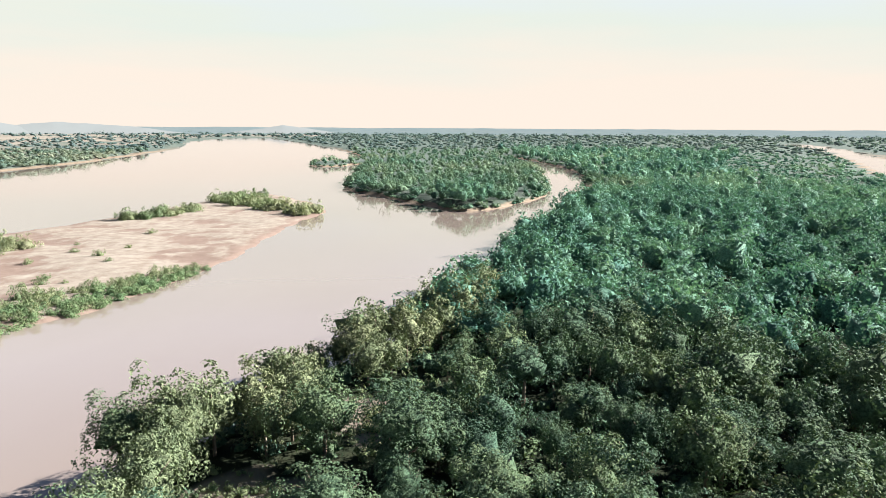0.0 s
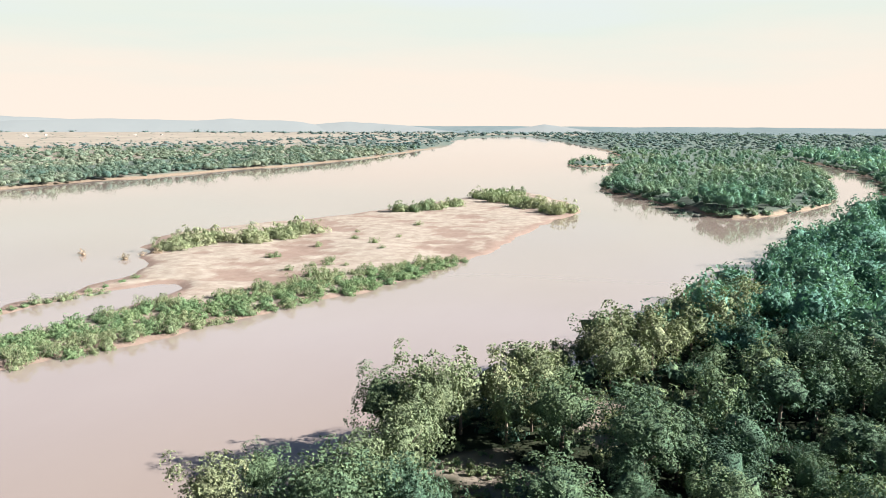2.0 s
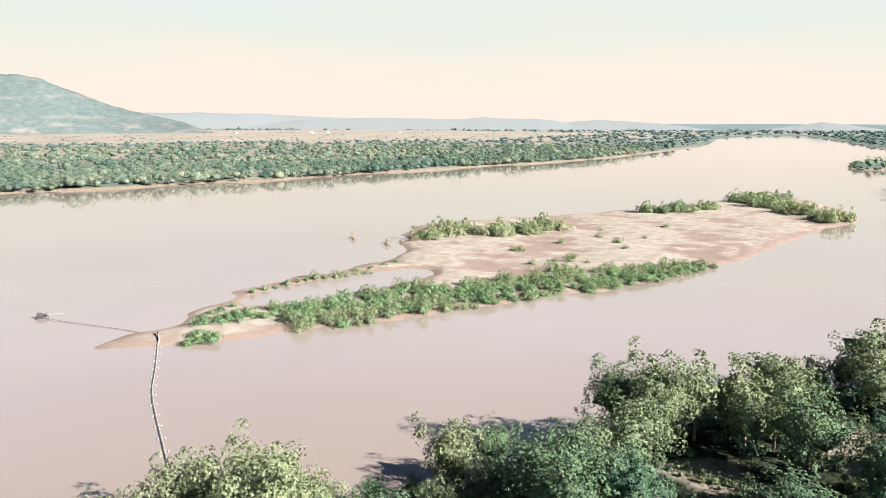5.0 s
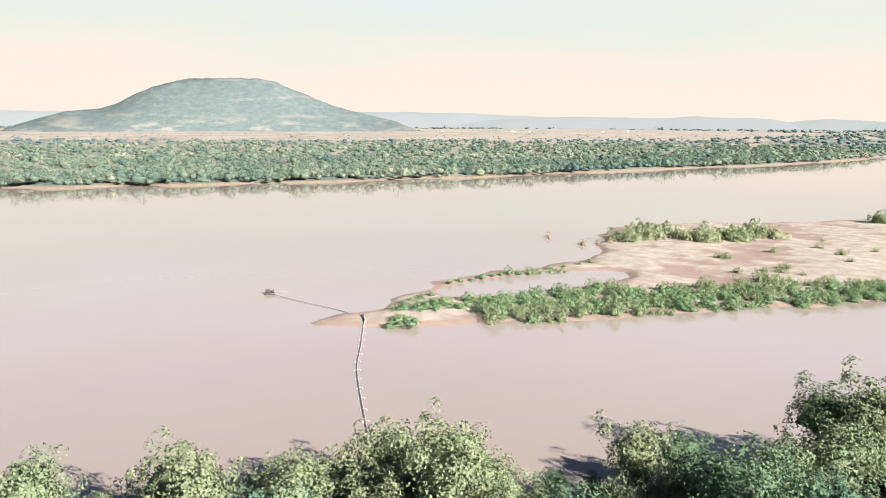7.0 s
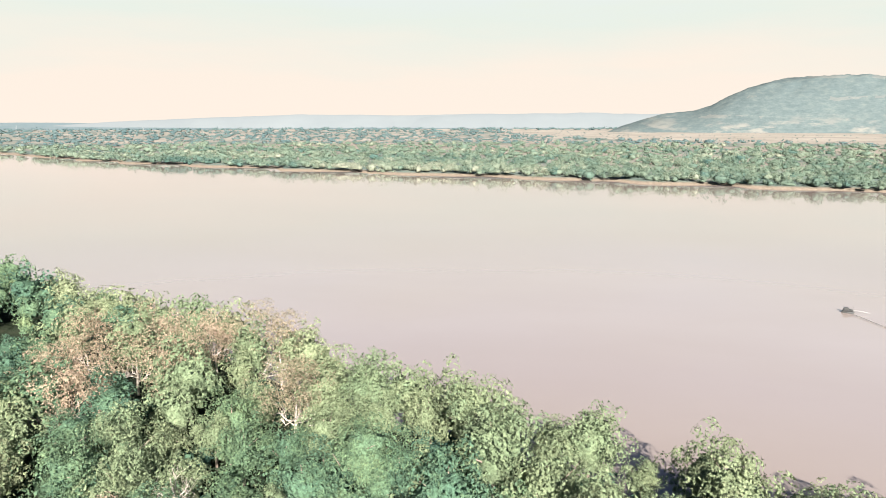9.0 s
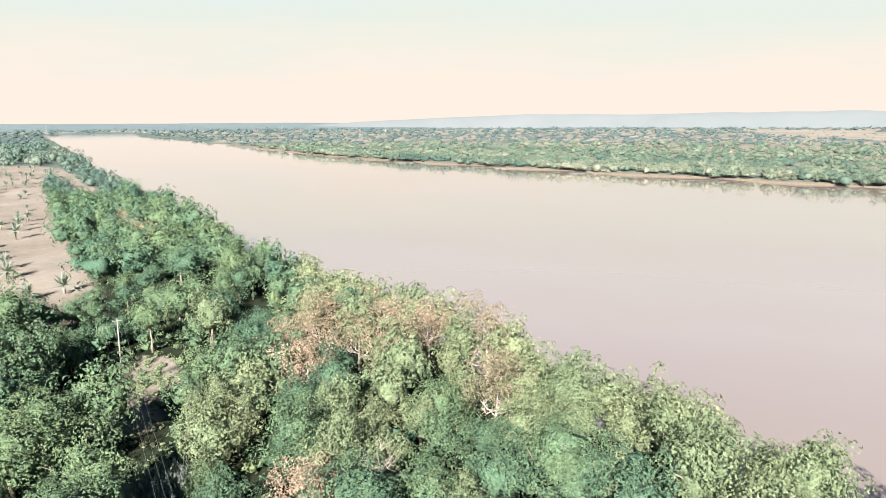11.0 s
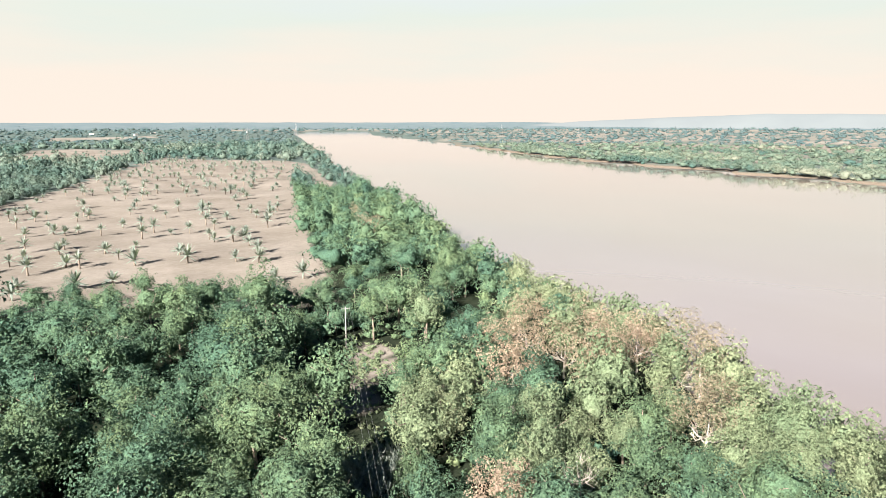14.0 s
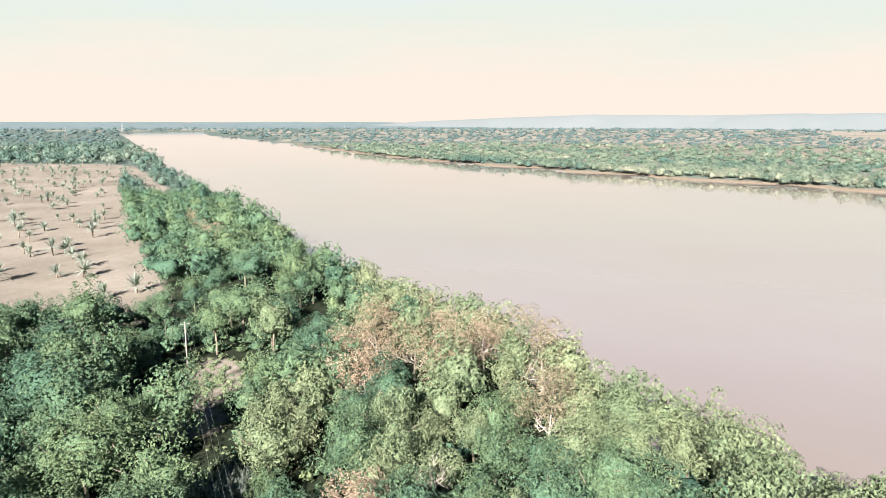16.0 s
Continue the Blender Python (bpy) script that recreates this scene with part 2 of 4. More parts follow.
bump(tree_, p_, noise_of(tree_, 0.9, 6, 0.6), 0.5, 0.25)

# Scrub blued and greyed: the haze before the hill is put into its colour.
HAZED_HILL, tree_, p_ = material("hazed_hill_scrub", 0.95, 0.05)
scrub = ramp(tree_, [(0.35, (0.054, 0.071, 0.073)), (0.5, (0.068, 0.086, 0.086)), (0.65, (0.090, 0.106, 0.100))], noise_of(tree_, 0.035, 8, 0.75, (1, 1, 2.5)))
geo_ = tree_.nodes.new("ShaderNodeNewGeometry")
sep_ = tree_.nodes.new("ShaderNodeSeparateXYZ")
tree_.links.new(geo_.outputs["Position"], sep_.inputs[0])
band = maths(tree_, "SINE", maths(tree_, "ADD", maths(tree_, "MULTIPLY", sep_.outputs["Z"], 0.085), maths(tree_, "MULTIPLY", noise_of(tree_, 0.004, 4), 6.0)), 0.0)
rock = maths(tree_, "MULTIPLY", maths(tree_, "GREATER_THAN", band, 0.90), maths(tree_, "GREATER_THAN", noise_of(tree_, 0.008, 5, 0.6), 0.52))
foot = tree_.nodes.new("ShaderNodeMapRange")          # bare pale slopes round the foot
foot.inputs["From Min"].default_value, foot.inputs["From Max"].default_value = 75.0, 20.0
tree_.links.new(sep_.outputs["Z"], foot.inputs["Value"])
bare = tree_.nodes.new("ShaderNodeMapRange")
bare.inputs["From Min"].default_value, bare.inputs["From Max"].default_value = 0.50, 0.62
tree_.links.new(noise_of(tree_, 0.009, 6, 0.65, (1, 1, 4.0)), bare.inputs["Value"])
scrub = mixed(tree_, maths(tree_, "MULTIPLY", maths(tree_, "MULTIPLY", foot.outputs[0], bare.outputs[0]), 0.6), scrub, (0.173, 0.157, 0.136))
tree_.links.new(mixed(tree_, maths(tree_, "MULTIPLY", rock, 0.32), scrub, (0.141, 0.131, 0.117)), p_.inputs["Base Color"])
bump(tree_, p_, noise_of(tree_, 0.03, 8, 0.7), 0.35, 6.0)

# Dark ridge with an even blue-grey emission that stands for haze.
HAZE_GLOW_RIDGE, tree_, p_ = material("distant_ridge", 1.0, 0.0)
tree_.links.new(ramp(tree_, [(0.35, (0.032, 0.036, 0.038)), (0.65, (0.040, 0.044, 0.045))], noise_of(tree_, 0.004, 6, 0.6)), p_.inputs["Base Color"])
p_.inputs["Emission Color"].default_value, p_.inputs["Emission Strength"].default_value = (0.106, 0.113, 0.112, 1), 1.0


# Skyline woods in a pale blue that holds the horizon haze.
HAZED_SKYLINE, tree_, p_ = material("hazed_skyline_woods", 1.0, 0.0)
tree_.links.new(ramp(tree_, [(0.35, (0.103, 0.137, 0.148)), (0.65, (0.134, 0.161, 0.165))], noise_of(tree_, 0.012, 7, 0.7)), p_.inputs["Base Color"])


def plain(name, c1, c2, rough=0.6, metal=0.0, scale=3.0):
    m, tree, p = material(name, rough, 0.4)
    p.inputs["Metallic"].default_value = metal
    tree.links.new(ramp(tree, [(0.3, c1), (0.7, c2)], noise_of(tree, scale, 5, 0.6)), p.inputs["Base Color"])
    return m


PIPE = plain("grey_pipe", (0.21, 0.185, 0.165), (0.30, 0.27, 0.245), 0.6)
FLOAT = plain("pale_float", (0.283, 0.262, 0.233), (0.368, 0.346, 0.318), 0.5)
STEEL = plain("dark_steel", (0.035, 0.039, 0.042), (0.092, 0.085, 0.078), 0.5, 0.4)
CONCRETE = plain("concrete", (0.198, 0.184, 0.166), (0.283, 0.265, 0.240), 0.85)
PLASTER = plain("white_wall", (0.421, 0.403, 0.373), (0.493, 0.481, 0.457), 0.8)
WIRE = plain("wire", (0.283, 0.283, 0.276), (0.389, 0.382, 0.368), 0.4, 0.7)
ROOF = plain("tile_roof", (0.255, 0.212, 0.184), (0.325, 0.283, 0.247), 0.85)

# ---- mesh helpers ----


def tri_mesh(name, verts, tris, mats, tone=None, face_mat=None, smooth=False):
    me = bpy.data.meshes.new(name)
    verts, tris = np.asarray(verts, np.float32), np.asarray(tris, np.int32)
    me.vertices.add(len(verts))
    me.vertices.foreach_set("co", verts.ravel())
    me.loops.add(tris.size)
    me.loops.foreach_set("vertex_index", tris.ravel())
    me.polygons.add(len(tris))
    me.polygons.foreach_set("loop_start", np.arange(0, tris.size, 3, dtype=np.int32))
    me.polygons.foreach_set("loop_total", np.full(len(tris), 3, np.int32))
    for m in mats:
        me.materials.append(m)
    if face_mat is not None:
        me.polygons.foreach_set("material_index", np.asarray(face_mat, np.int32))
    if smooth:
        me.polygons.foreach_set("use_smooth", np.ones(len(tris), bool))
    if tone is not None:
        at = me.attributes.new("tone", "FLOAT", "POINT")
        at.data.foreach_set("value", np.asarray(tone, np.float32))
    me.update(calc_edges=True)
    return me


def merge(*pieces):
    vs, ts, n = [], [], 0
    for v, t in pieces:
        vs.append(v)
        ts.append(np.asarray(t) + n)
        n += len(v)
    return np.concatenate(vs), np.concatenate(ts)


def ball(level):
    bm = bmesh.new()
    bmesh.ops.create_icosphere(bm, subdivisions=level, radius=1.0)
    v = np.array([q.co[:] for q in bm.verts])
    t = np.array([[q.index for q in f.verts] for f in bm.faces])
    bm.free()
    return v, t


BALLS = {k: ball(k) for k in (1, 2)}


def unit(v):
    return v / (np.linalg.norm(v, axis=-1, keepdims=True) + 1e-9)


def sprays(rng, centre, normal, size, upright=0.0):
    """A pointed spray of leaves at each centre; upright ones are long and stand on end."""
    n = len(centre)
    side = unit(np.cross(normal, rng.normal(size=(n, 3)) + [0, 0, 6 * upright]))
    along = unit(np.cross(normal, side))
    along = np.where((along[:, 2:] < 0) & (upright > 0), -along, along)
    size = np.asarray(size).reshape(-1, 1)
    length, wide = size * rng.uniform(0.8, 1.3, (n, 1)) * (1 + upright), size * rng.uniform(0.45, 0.7, (n, 1)) * (1 - 0.35 * upright)
    v = np.stack([centre - along * length * 0.5 + side * wide, centre - along * length * 0.5 - side * wide, centre + along * length], 1).reshape(-1, 3)
    return v, np.arange(n * 3).reshape(-1, 3)


def envelope(way, mid, rad):
    """How far the outermost of many overlapping balls lies along each way from the origin, and which ball that is."""
    c = way @ mid.T
    disc = rad ** 2 - (mid ** 2).sum(1) + c * c
    t = np.where(disc > 0, c + np.sqrt(np.maximum(disc, 0)), 0.4)
    own = t.argmax(1)
    return t[np.arange(len(way)), own], own


def crown(rng, wide, tall, lumps, leaves, size, low=-0.35, lump=(0.15, 0.28), flat=0.0, solid=0.72, upright=0.0, depth=(0.84, 1.07), detail=2):
    """A crown about the origin: boughs and smaller clumps that run together, set with sprays of leaves over a shaded heart."""
    boughs = max(8, lumps // 5)
    up = 1 - (1 - low) * (np.arange(boughs) + 0.5) / boughs
    turn_ = np.arange(boughs) * 2.39996 + rng.uniform(0, 6)
    d = np.stack([np.cos(turn_) * np.sqrt(1 - up * up), np.sin(turn_) * np.sqrt(1 - up * up), up], 1)
    d = unit(d + rng.normal(size=d.shape) * 0.6 / math.sqrt(boughs))
    mid, rad = d * rng.uniform(0.38, 0.80, (boughs, 1)), rng.uniform(0.22, 0.44, boughs) * (9 / (boughs + 4)) ** 0.25
    w = unit(rng.normal(size=(lumps, 3)) + [0, 0, 0.35])
    w[:, 2] = np.where(w[:, 2] < low, -w[:, 2], w[:, 2])
    w = unit(w)
    small = rng.uniform(*lump, lumps)
    far, _ = envelope(w, mid, rad)
    inner = (mid, rad)
    mid, rad = np.concatenate([mid, w * (far - rng.uniform(-1.05, 0.3, lumps) * small)[:, None]]), np.concatenate([rad, small])
    form = np.array([wide, wide, tall])
    loose = int(leaves * 0.42)                                     # some leaves over the whole crown, the rest on the clumps
    o = unit(rng.normal(size=(loose, 3)) + [0, 0, 0.25])
    o[:, 2] = np.where(o[:, 2] < low, -o[:, 2], o[:, 2])
    o = unit(o)
    far, own = envelope(o, *inner)
    at = o * far[:, None] * rng.uniform(*depth, (loose, 1))
    nrm = unit(at - mid[own])
    pick = rng.choice(lumps, leaves - loose, p=small ** 2 / (small ** 2).sum())
    q = unit(rng.normal(size=(len(pick), 3)) + w[pick] * 0.8 + [0, 0, 0.3])
    at = np.concatenate([at, mid[boughs + pick] + q * small[pick, None] * rng.uniform(0.8, 1.1, (len(pick), 1))])
    nrm = np.concatenate([nrm, q])
    nrm = unit(nrm / (form / wide) + rng.normal(size=nrm.shape) * 0.28 + [0, 0, 0.1 + flat])
    bits = [sprays(rng, at * form, nrm, size * rng.uniform(0.7, 1.25, leaves), upright)]
    if solid:
        cv, ct = BALLS[detail]
        cv = cv @ np.array(Euler(rng.uniform(0, 6, 3)).to_matrix())
        far, _ = envelope(cv, *inner)
        heart = cv * np.maximum(far, 0.55)[:, None] * solid * form
        heart[:, 2] = np.maximum(heart[:, 2], (low - 0.1) * tall)
        bits.append((heart, ct))
    return merge(*bits)


def tube(points, radii, sides=6):
    """A tapered round limb along the points."""
    pts = np.asarray(points, float)
    vs, ts = [], []
    for i, pnt in enumerate(pts):
        way = unit(pts[min(i + 1, len(pts) - 1)] - pts[max(i - 1, 0)])
        s = unit(np.cross(way, [0.31, 0.95, 0.05] if abs(way[1]) < 0.9 else [1, 0, 0]))
        u = np.cross(way, s)
        for k in range(sides):
            g = 2 * math.pi * k / sides
            vs.append(pnt + (s * math.cos(g) + u * math.sin(g)) * radii[i])
    for i in range(len(pts) - 1):
        for k in range(sides):
            p, q = i * sides + k, i * sides + (k + 1) % sides
            ts += [[p, q, q + sides], [p, q + sides, p + sides]]
    last = (len(pts) - 1) * sides
    ts += [[last, last + k, last + k + 1] for k in range(1, sides - 1)]
    ts += [[0, k + 1, k] for k in range(1, sides - 1)]
    return np.array(vs), np.array(ts)


def trunk_with_limbs(rng, height, thick, limbs, spread, fork=0.45, twigs=0):
    """A leaning tapered trunk with crooked limbs; twigs on each limb where the tree is bare."""
    lean = rng.normal(size=2) * 0.05 * height
    top = np.array([lean[0], lean[1], height])
    bits = [tube([[0, 0, -0.6], [lean[0] * 0.2, lean[1] * 0.2, height * 0.3], top * 0.7, top], [thick * 1.35, thick, thick * 0.7, thick * 0.25])]
    for k in range(limbs):
        g = 2 * math.pi * (k + rng.uniform(-0.3, 0.3)) / limbs
        f = rng.uniform(fork, fork + 0.3)
        start = top * f
        reach = spread * rng.uniform(0.6, 1.0)
        end = start + [math.cos(g) * reach, math.sin(g) * reach, height * rng.uniform(0.14, 0.30)]
        mid = (start + end) / 2 + rng.normal(size=3) * 0.12 * reach + [0, 0, -0.05 * height]
        bits.append(tube([start, mid, end], [thick * 0.55, thick * 0.36, thick * 0.1], 5))
        for _ in range(twigs):
            s0 = mid + (end - mid) * rng.uniform(0.0, 0.8)
            e0 = s0 + rng.normal(size=3) * reach * 0.28 + [0, 0, reach * 0.25]
            bits.append(tube([s0, (s0 + e0) / 2 + rng.normal(size=3) * 0.08 * reach, e0], [thick * 0.2, thick * 0.13, thick * 0.04], 4))
    return merge(*bits)


def part(name, mesh, parent, label=""):
    ob = new(name, mesh)
    ob.parent = parent
    return tagged(ob, label) if label else ob


# ---- plan ----
# upstream wooded point and side channel, then the near bank down the river
EAST_UP = [(-600, 3020), (-474, 2693), (-212, 1744), (-77, 1156), (-64, 1000), (-100, 955), (-124, 870), (-118, 835),
           (-96, 800), (-76, 830), (-58, 880), (-56, 760), (-55, 620), (-48, 505), (-25, 476), (-1, 428), (23, 374),
           (50, 390), (86, 448), (112, 545), (138, 727), (150, 873), (140, 1109), (160, 1109), (178, 900), (174, 727), (146, 570)]
EAST_DOWN = [(118, 460), (78, 350), (36, 259), (4, 165), (-12, 131), (-22, 117), (-33, 96), (-38, 81), (-50, 58), (-57, 43),
             (-66, 28), (-72, 10), (-81, -9), (-92, -25), (-100, -42), (-126, -90), (-145, -125), (-166, -166), (-222, -255),
             (-356, -476), (-1024, -1546), (-1790, -2750)]
WEST = [(-2200, -2700), (-1656, -1983), (-1409, -1549), (-913, -821), (-715, -499), (-660, -320), (-612, -209), (-574, -58),
        (-524, 77), (-481, 194), (-447, 330), (-432, 489), (-400, 738), (-395, 803), (-417, 1019), (-440, 1267), (-485, 1510),
        (-567, 1844), (-680, 2203), (-720, 2700), (-690, 2980)]
OXBOW = [(1150, 2190), (1000, 1800), (827, 1355), (657, 1033), (450, 646), (430, 560), (500, 560), (640, 850), (780, 1122), (1000, 1560), (1225, 2066)]
RIVER = EAST_UP + EAST_DOWN + WEST
FIELD = [(-4, -198), (-30, -189), (-57, -176), (-92, -149), (-112, -180), (-131, -215), (-426, -670), (-360, -834), (-225, -631), (-132, -480), (-89, -418), (-40, -340), (10, -270)]
FAR_FIELDS = [[(-209, -911), (-295, -825), (-440, -1060), (-476, -1091), (-330, -1240)],
              [(-500, -1700), (-700, -1800), (-1005, -2234), (-547, -1999)]]
WEST_PLAIN = [(-1100, 2500), (-1141, 2164), (-1029, 1682), (-1037, 1428), (-1074, 1262), (-1171, 1185), (-1160, 1020), (-1320, 900), (-1300, 740), (-1500, 400), (-1800, 60), (-2300, -120), (-3300, -300), (-3500, 1000), (-3000, 2000), (-2750, 2900), (-2133, 2942), (-1472, 2791)]
TRACK = [(-438, -658), (-363, -538), (-299, -426), (-250, -352), (-240, -358), (-287, -434), (-349, -546), (-424, -668)]
CLEARINGS = [(-57, -90, 5), (-66, -100, 4), (-75, -106, 4), (-72, -97, 3), (-78, -83, 3), (-8, 100, 4.5), (0, 98, 4.5), (-5, 91, 3),
             (-20, 77, 4.5), (-12, 75, 5), (-15, 67, 3.5), (-43.5, -69, 1.5)]
SANDBAR = [(-141, 54), (-134, 58), (-127, 67), (-119, 77), (-112, 92), (-106, 105), (-99, 120), (-90, 145), (-73, 180), (-60, 232),
           (-58, 265), (-54, 329), (-42, 370), (-50, 410), (-75, 455), (-98, 486), (-119, 445), (-146, 356), (-163, 310),
           (-201, 250), (-197, 222), (-172, 192), (-155, 170), (-155, 150), (-160, 118), (-157, 107), (-146, 86), (-142, 72)]
INLET = [(-141, 96), (-134, 112), (-129, 135), (-127, 158), (-137, 163), (-146, 150), (-150, 130), (-151, 107)]


def smooth_line(pts, rounds=2, closed=False):
    """Rounds the corners of a line."""
    p = np.asarray(pts, float)
    for _ in range(rounds):
        q = np.roll(p, -1, 0) if closed else p[1:]
        o = p if closed else p[:-1]
        r = np.stack([o * 0.75 + q * 0.25, o * 0.25 + q * 0.75], 1).reshape(-1, 2)
        p = r if closed else np.concatenate([p[:1], r, p[-1:]])
    return p


def inside(poly, pts):
    poly = np.asarray(poly, float)
    res = np.zeros(len(pts), bool)
    x, y = pts[:, 0], pts[:, 1]
    for (x0, y0), (x1, y1) in zip(poly, np.roll(poly, -1, 0)):
        cut = (y0 > y) != (y1 > y)
        res ^= cut & (x < (x1 - x0) * (y - y0) / ((y1 - y0) or 1e-9) + x0)
    return res


def away(poly, pts):
    """Distance from the outline, positive inside."""
    poly = np.asarray(poly, float)
    best = np.full(len(pts), 1e9)
    for a0, b0 in zip(poly, np.roll(poly, -1, 0)):
        e0 = b0 - a0
        s = np.clip(((pts - a0) @ e0) / (e0 @ e0 + 1e-9), 0, 1)
        best = np.minimum(best, ((pts - a0 - s[:, None] * e0) ** 2).sum(1))
    return np.sqrt(best) * np.where(inside(poly, pts), 1, -1)


RIVER_LINE = smooth_line(RIVER, 1, True)
BAR_LINE, INLET_LINE = smooth_line(SANDBAR, 2, True), smooth_line(INLET, 2, True)


def waves(x, y, seed, *scales):
    """Cheap smooth unevenness about 0."""
    rng = np.random.default_rng(seed)
    out = 0 * x
    for wl, amp in scales:
        for _ in range(5):
            g, ph = rng.uniform(0, 2 * math.pi, 2)
            out = out + amp / 2.2 * np.sin((x * math.cos(g) + y * math.sin(g)) * 2 * math.pi / wl / rng.uniform(0.7, 1.4) + ph)
    return out


def water_dist(pts):
    """How far a point lies out from the water, negative over it."""
    wob = waves(pts[:, 0], pts[:, 1], 5, (60, 1.6), (17, 0.9))
    return np.minimum(-away(RIVER_LINE, pts), -away(OXBOW, pts)) + wob


def rise(d):
    """Height of the bank d metres out from the water's edge."""
    t = np.clip((d + 6) / 16, 0, 1)
    return -2.5 + 5.7 * t * t * (3 - 2 * t)


# ---- ground and water ----


def axis_steps(lo, hi, near_lo, near_hi, step):
    mid = list(np.arange(near_lo, near_hi + 0.1, step))
    out, s = [], step
    v = near_hi
    while v < hi:
        s *= 1.09
        v += s
        out.append(min(v, hi))
    back, s, v = [], step, near_lo
    while v > lo:
        s *= 1.09
        v -= s
        back.append(max(v, lo))
    return np.array(back[::-1] + mid + out)


def grid_mesh(xs, ys):
    gx, gy = np.meshgrid(xs, ys)
    n, m = len(ys), len(xs)
    k = (np.arange(n - 1)[:, None] * m + np.arange(m - 1)).ravel()
    tris = np.concatenate([np.stack([k, k + 1, k + m + 1], 1), np.stack([k, k + m + 1, k + m], 1)])
    return gx.ravel(), gy.ravel(), tris


gx, gy, gt = grid_mesh(axis_steps(-4980, 4980, -240, 150, 4.8), axis_steps(-4980, 4980, -240, 480, 4.8))
gp = np.stack([gx, gy], 1)
gd = water_dist(gp)
gz = rise(gd) + np.clip(gd / 30, 0, 1) * waves(gx, gy, 3, (90, 0.5), (23, 0.15))
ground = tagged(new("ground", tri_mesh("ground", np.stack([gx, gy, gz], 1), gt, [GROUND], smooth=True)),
                "flat forest floor darkened for shade, with dry straw-coloured fields", "ground", kind="structure")
dry_amount = np.clip((away(FIELD, gp) + 5) / 8 + 0.5, 0, 1)
dry_amount = np.maximum(dry_amount, np.clip((away(TRACK, gp) + 2) / 6 + 0.5, 0, 1))
for poly in FAR_FIELDS:
    dry_amount = np.maximum(dry_amount, np.clip(away(poly, gp) / 30 + 0.5, 0, 1))
dry_amount = np.maximum(dry_amount, np.clip(away(WEST_PLAIN, gp) / 60 + 0.6, 0, 1) * (0.86 + waves(gx, gy, 14, (420, 0.22), (150, 0.1))))
west_ = gx < np.interp(gy, [-3000, -1546, -476, -166, 600, 3000], [-1700, -1150, -480, -300, -200, -400])
dry_amount = np.maximum(dry_amount, np.where(west_ & (gd > 4), 0.40 + 0.20 * np.clip(gd / 350, 0, 1) + waves(gx, gy, 13, (300, 0.12), (110, 0.1)), 0))
for cx, cy, cr in CLEARINGS:
    dry_amount = np.maximum(dry_amount, np.clip((cr - np.hypot(gx - cx, gy - cy)) / 3 + 0.8, 0, 1))
at = ground.data.attributes.new("brush_haze", "FLOAT", "POINT")
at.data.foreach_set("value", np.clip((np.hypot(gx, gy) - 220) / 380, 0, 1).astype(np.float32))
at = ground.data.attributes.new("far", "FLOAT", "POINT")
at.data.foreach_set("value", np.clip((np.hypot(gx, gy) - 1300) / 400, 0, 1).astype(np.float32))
at = ground.data.attributes.new("dry", "FLOAT", "POINT")
at.data.foreach_set("value", dry_amount.astype(np.float32))

wv = np.array([[-4980, -4980, 0], [4980, -4980, 0], [4980, 4980, 0], [-4980, 4980, 0]], float)
tagged(new("water", tri_mesh("water", wv, [[0, 1, 2], [0, 2, 3]], [WATER])), "calm muddy pinkish-brown river water", "river", kind="structure")

bx, by, bt = grid_mesh(np.arange(-222, -20, 2.0), np.arange(40, 505, 2.0))
bp = np.stack([bx, by], 1)
bd = away(BAR_LINE, bp) + waves(bx, by, 8, (22, 1.4), (7, 0.6))
bi = away(INLET_LINE, bp) + waves(bx, by, 9, (12, 0.8))
bz = -1.6 + 2.0 * np.clip((bd + 5) / 9, 0, 1) ** 0.8 + np.clip(bd / 14, 0, 1) * (0.35 + waves(bx, by, 11, (45, 0.28), (14, 0.12), (5, 0.05)))
bz = np.where(bi > -3, np.minimum(bz, 0.45 - 0.30 * np.clip(bi + 2, 0, 3)), bz)
tagged(new("sandbar", tri_mesh("sandbar", np.stack([bx, by, bz], 1), bt, [SAND], smooth=True)),
       "long pale sandbar with damp reddish flats in the river", "sandbar", kind="structure")


def ground_z(x, y):
    p = np.array([[x, y]], float)
    d = water_dist(p)
    return float((rise(d) + np.clip(d / 30, 0, 1) * waves(p[:, 0], p[:, 1], 3, (90, 0.5), (23, 0.15)))[0])


# ---- hills ----


def hill_mesh(name, cx, cy, heading, half_len, half_deep, profile, mat, seed, steps=(70, 16)):
    """A long hill across the line of sight; profile gives its height along its length, from -1 to 1."""
    u, v, t = grid_mesh(np.linspace(-1, 1, steps[0]), np.linspace(-1, 1, steps[1]))
    h = np.interp(u, [q[0] for q in profile], [q[1] for q in profile])
    side = np.clip(1 - np.abs(v) ** 1.6, 0, 1)
    z = 0.945 * h * np.minimum(1, side * 1.5) * (1 + waves(u * 900, v * 900, seed, (300, 0.03), (90, 0.012), (25, 0.006))) - 4 * (side <= 0)
    g = radians(heading)
    across, out = np.array([math.cos(g), math.sin(g)]), np.array([-math.sin(g), math.cos(g)])
    xy = np.array([cx, cy]) + u[:, None] * half_len * across + v[:, None] * half_deep * out
    return tri_mesh(name, np.column_stack([xy, z]), t, [mat], smooth=True)


def far_at(heading, dist):
    g = radians(heading)
    return 4 - math.sin(g) * dist, -5 + math.cos(g) * dist


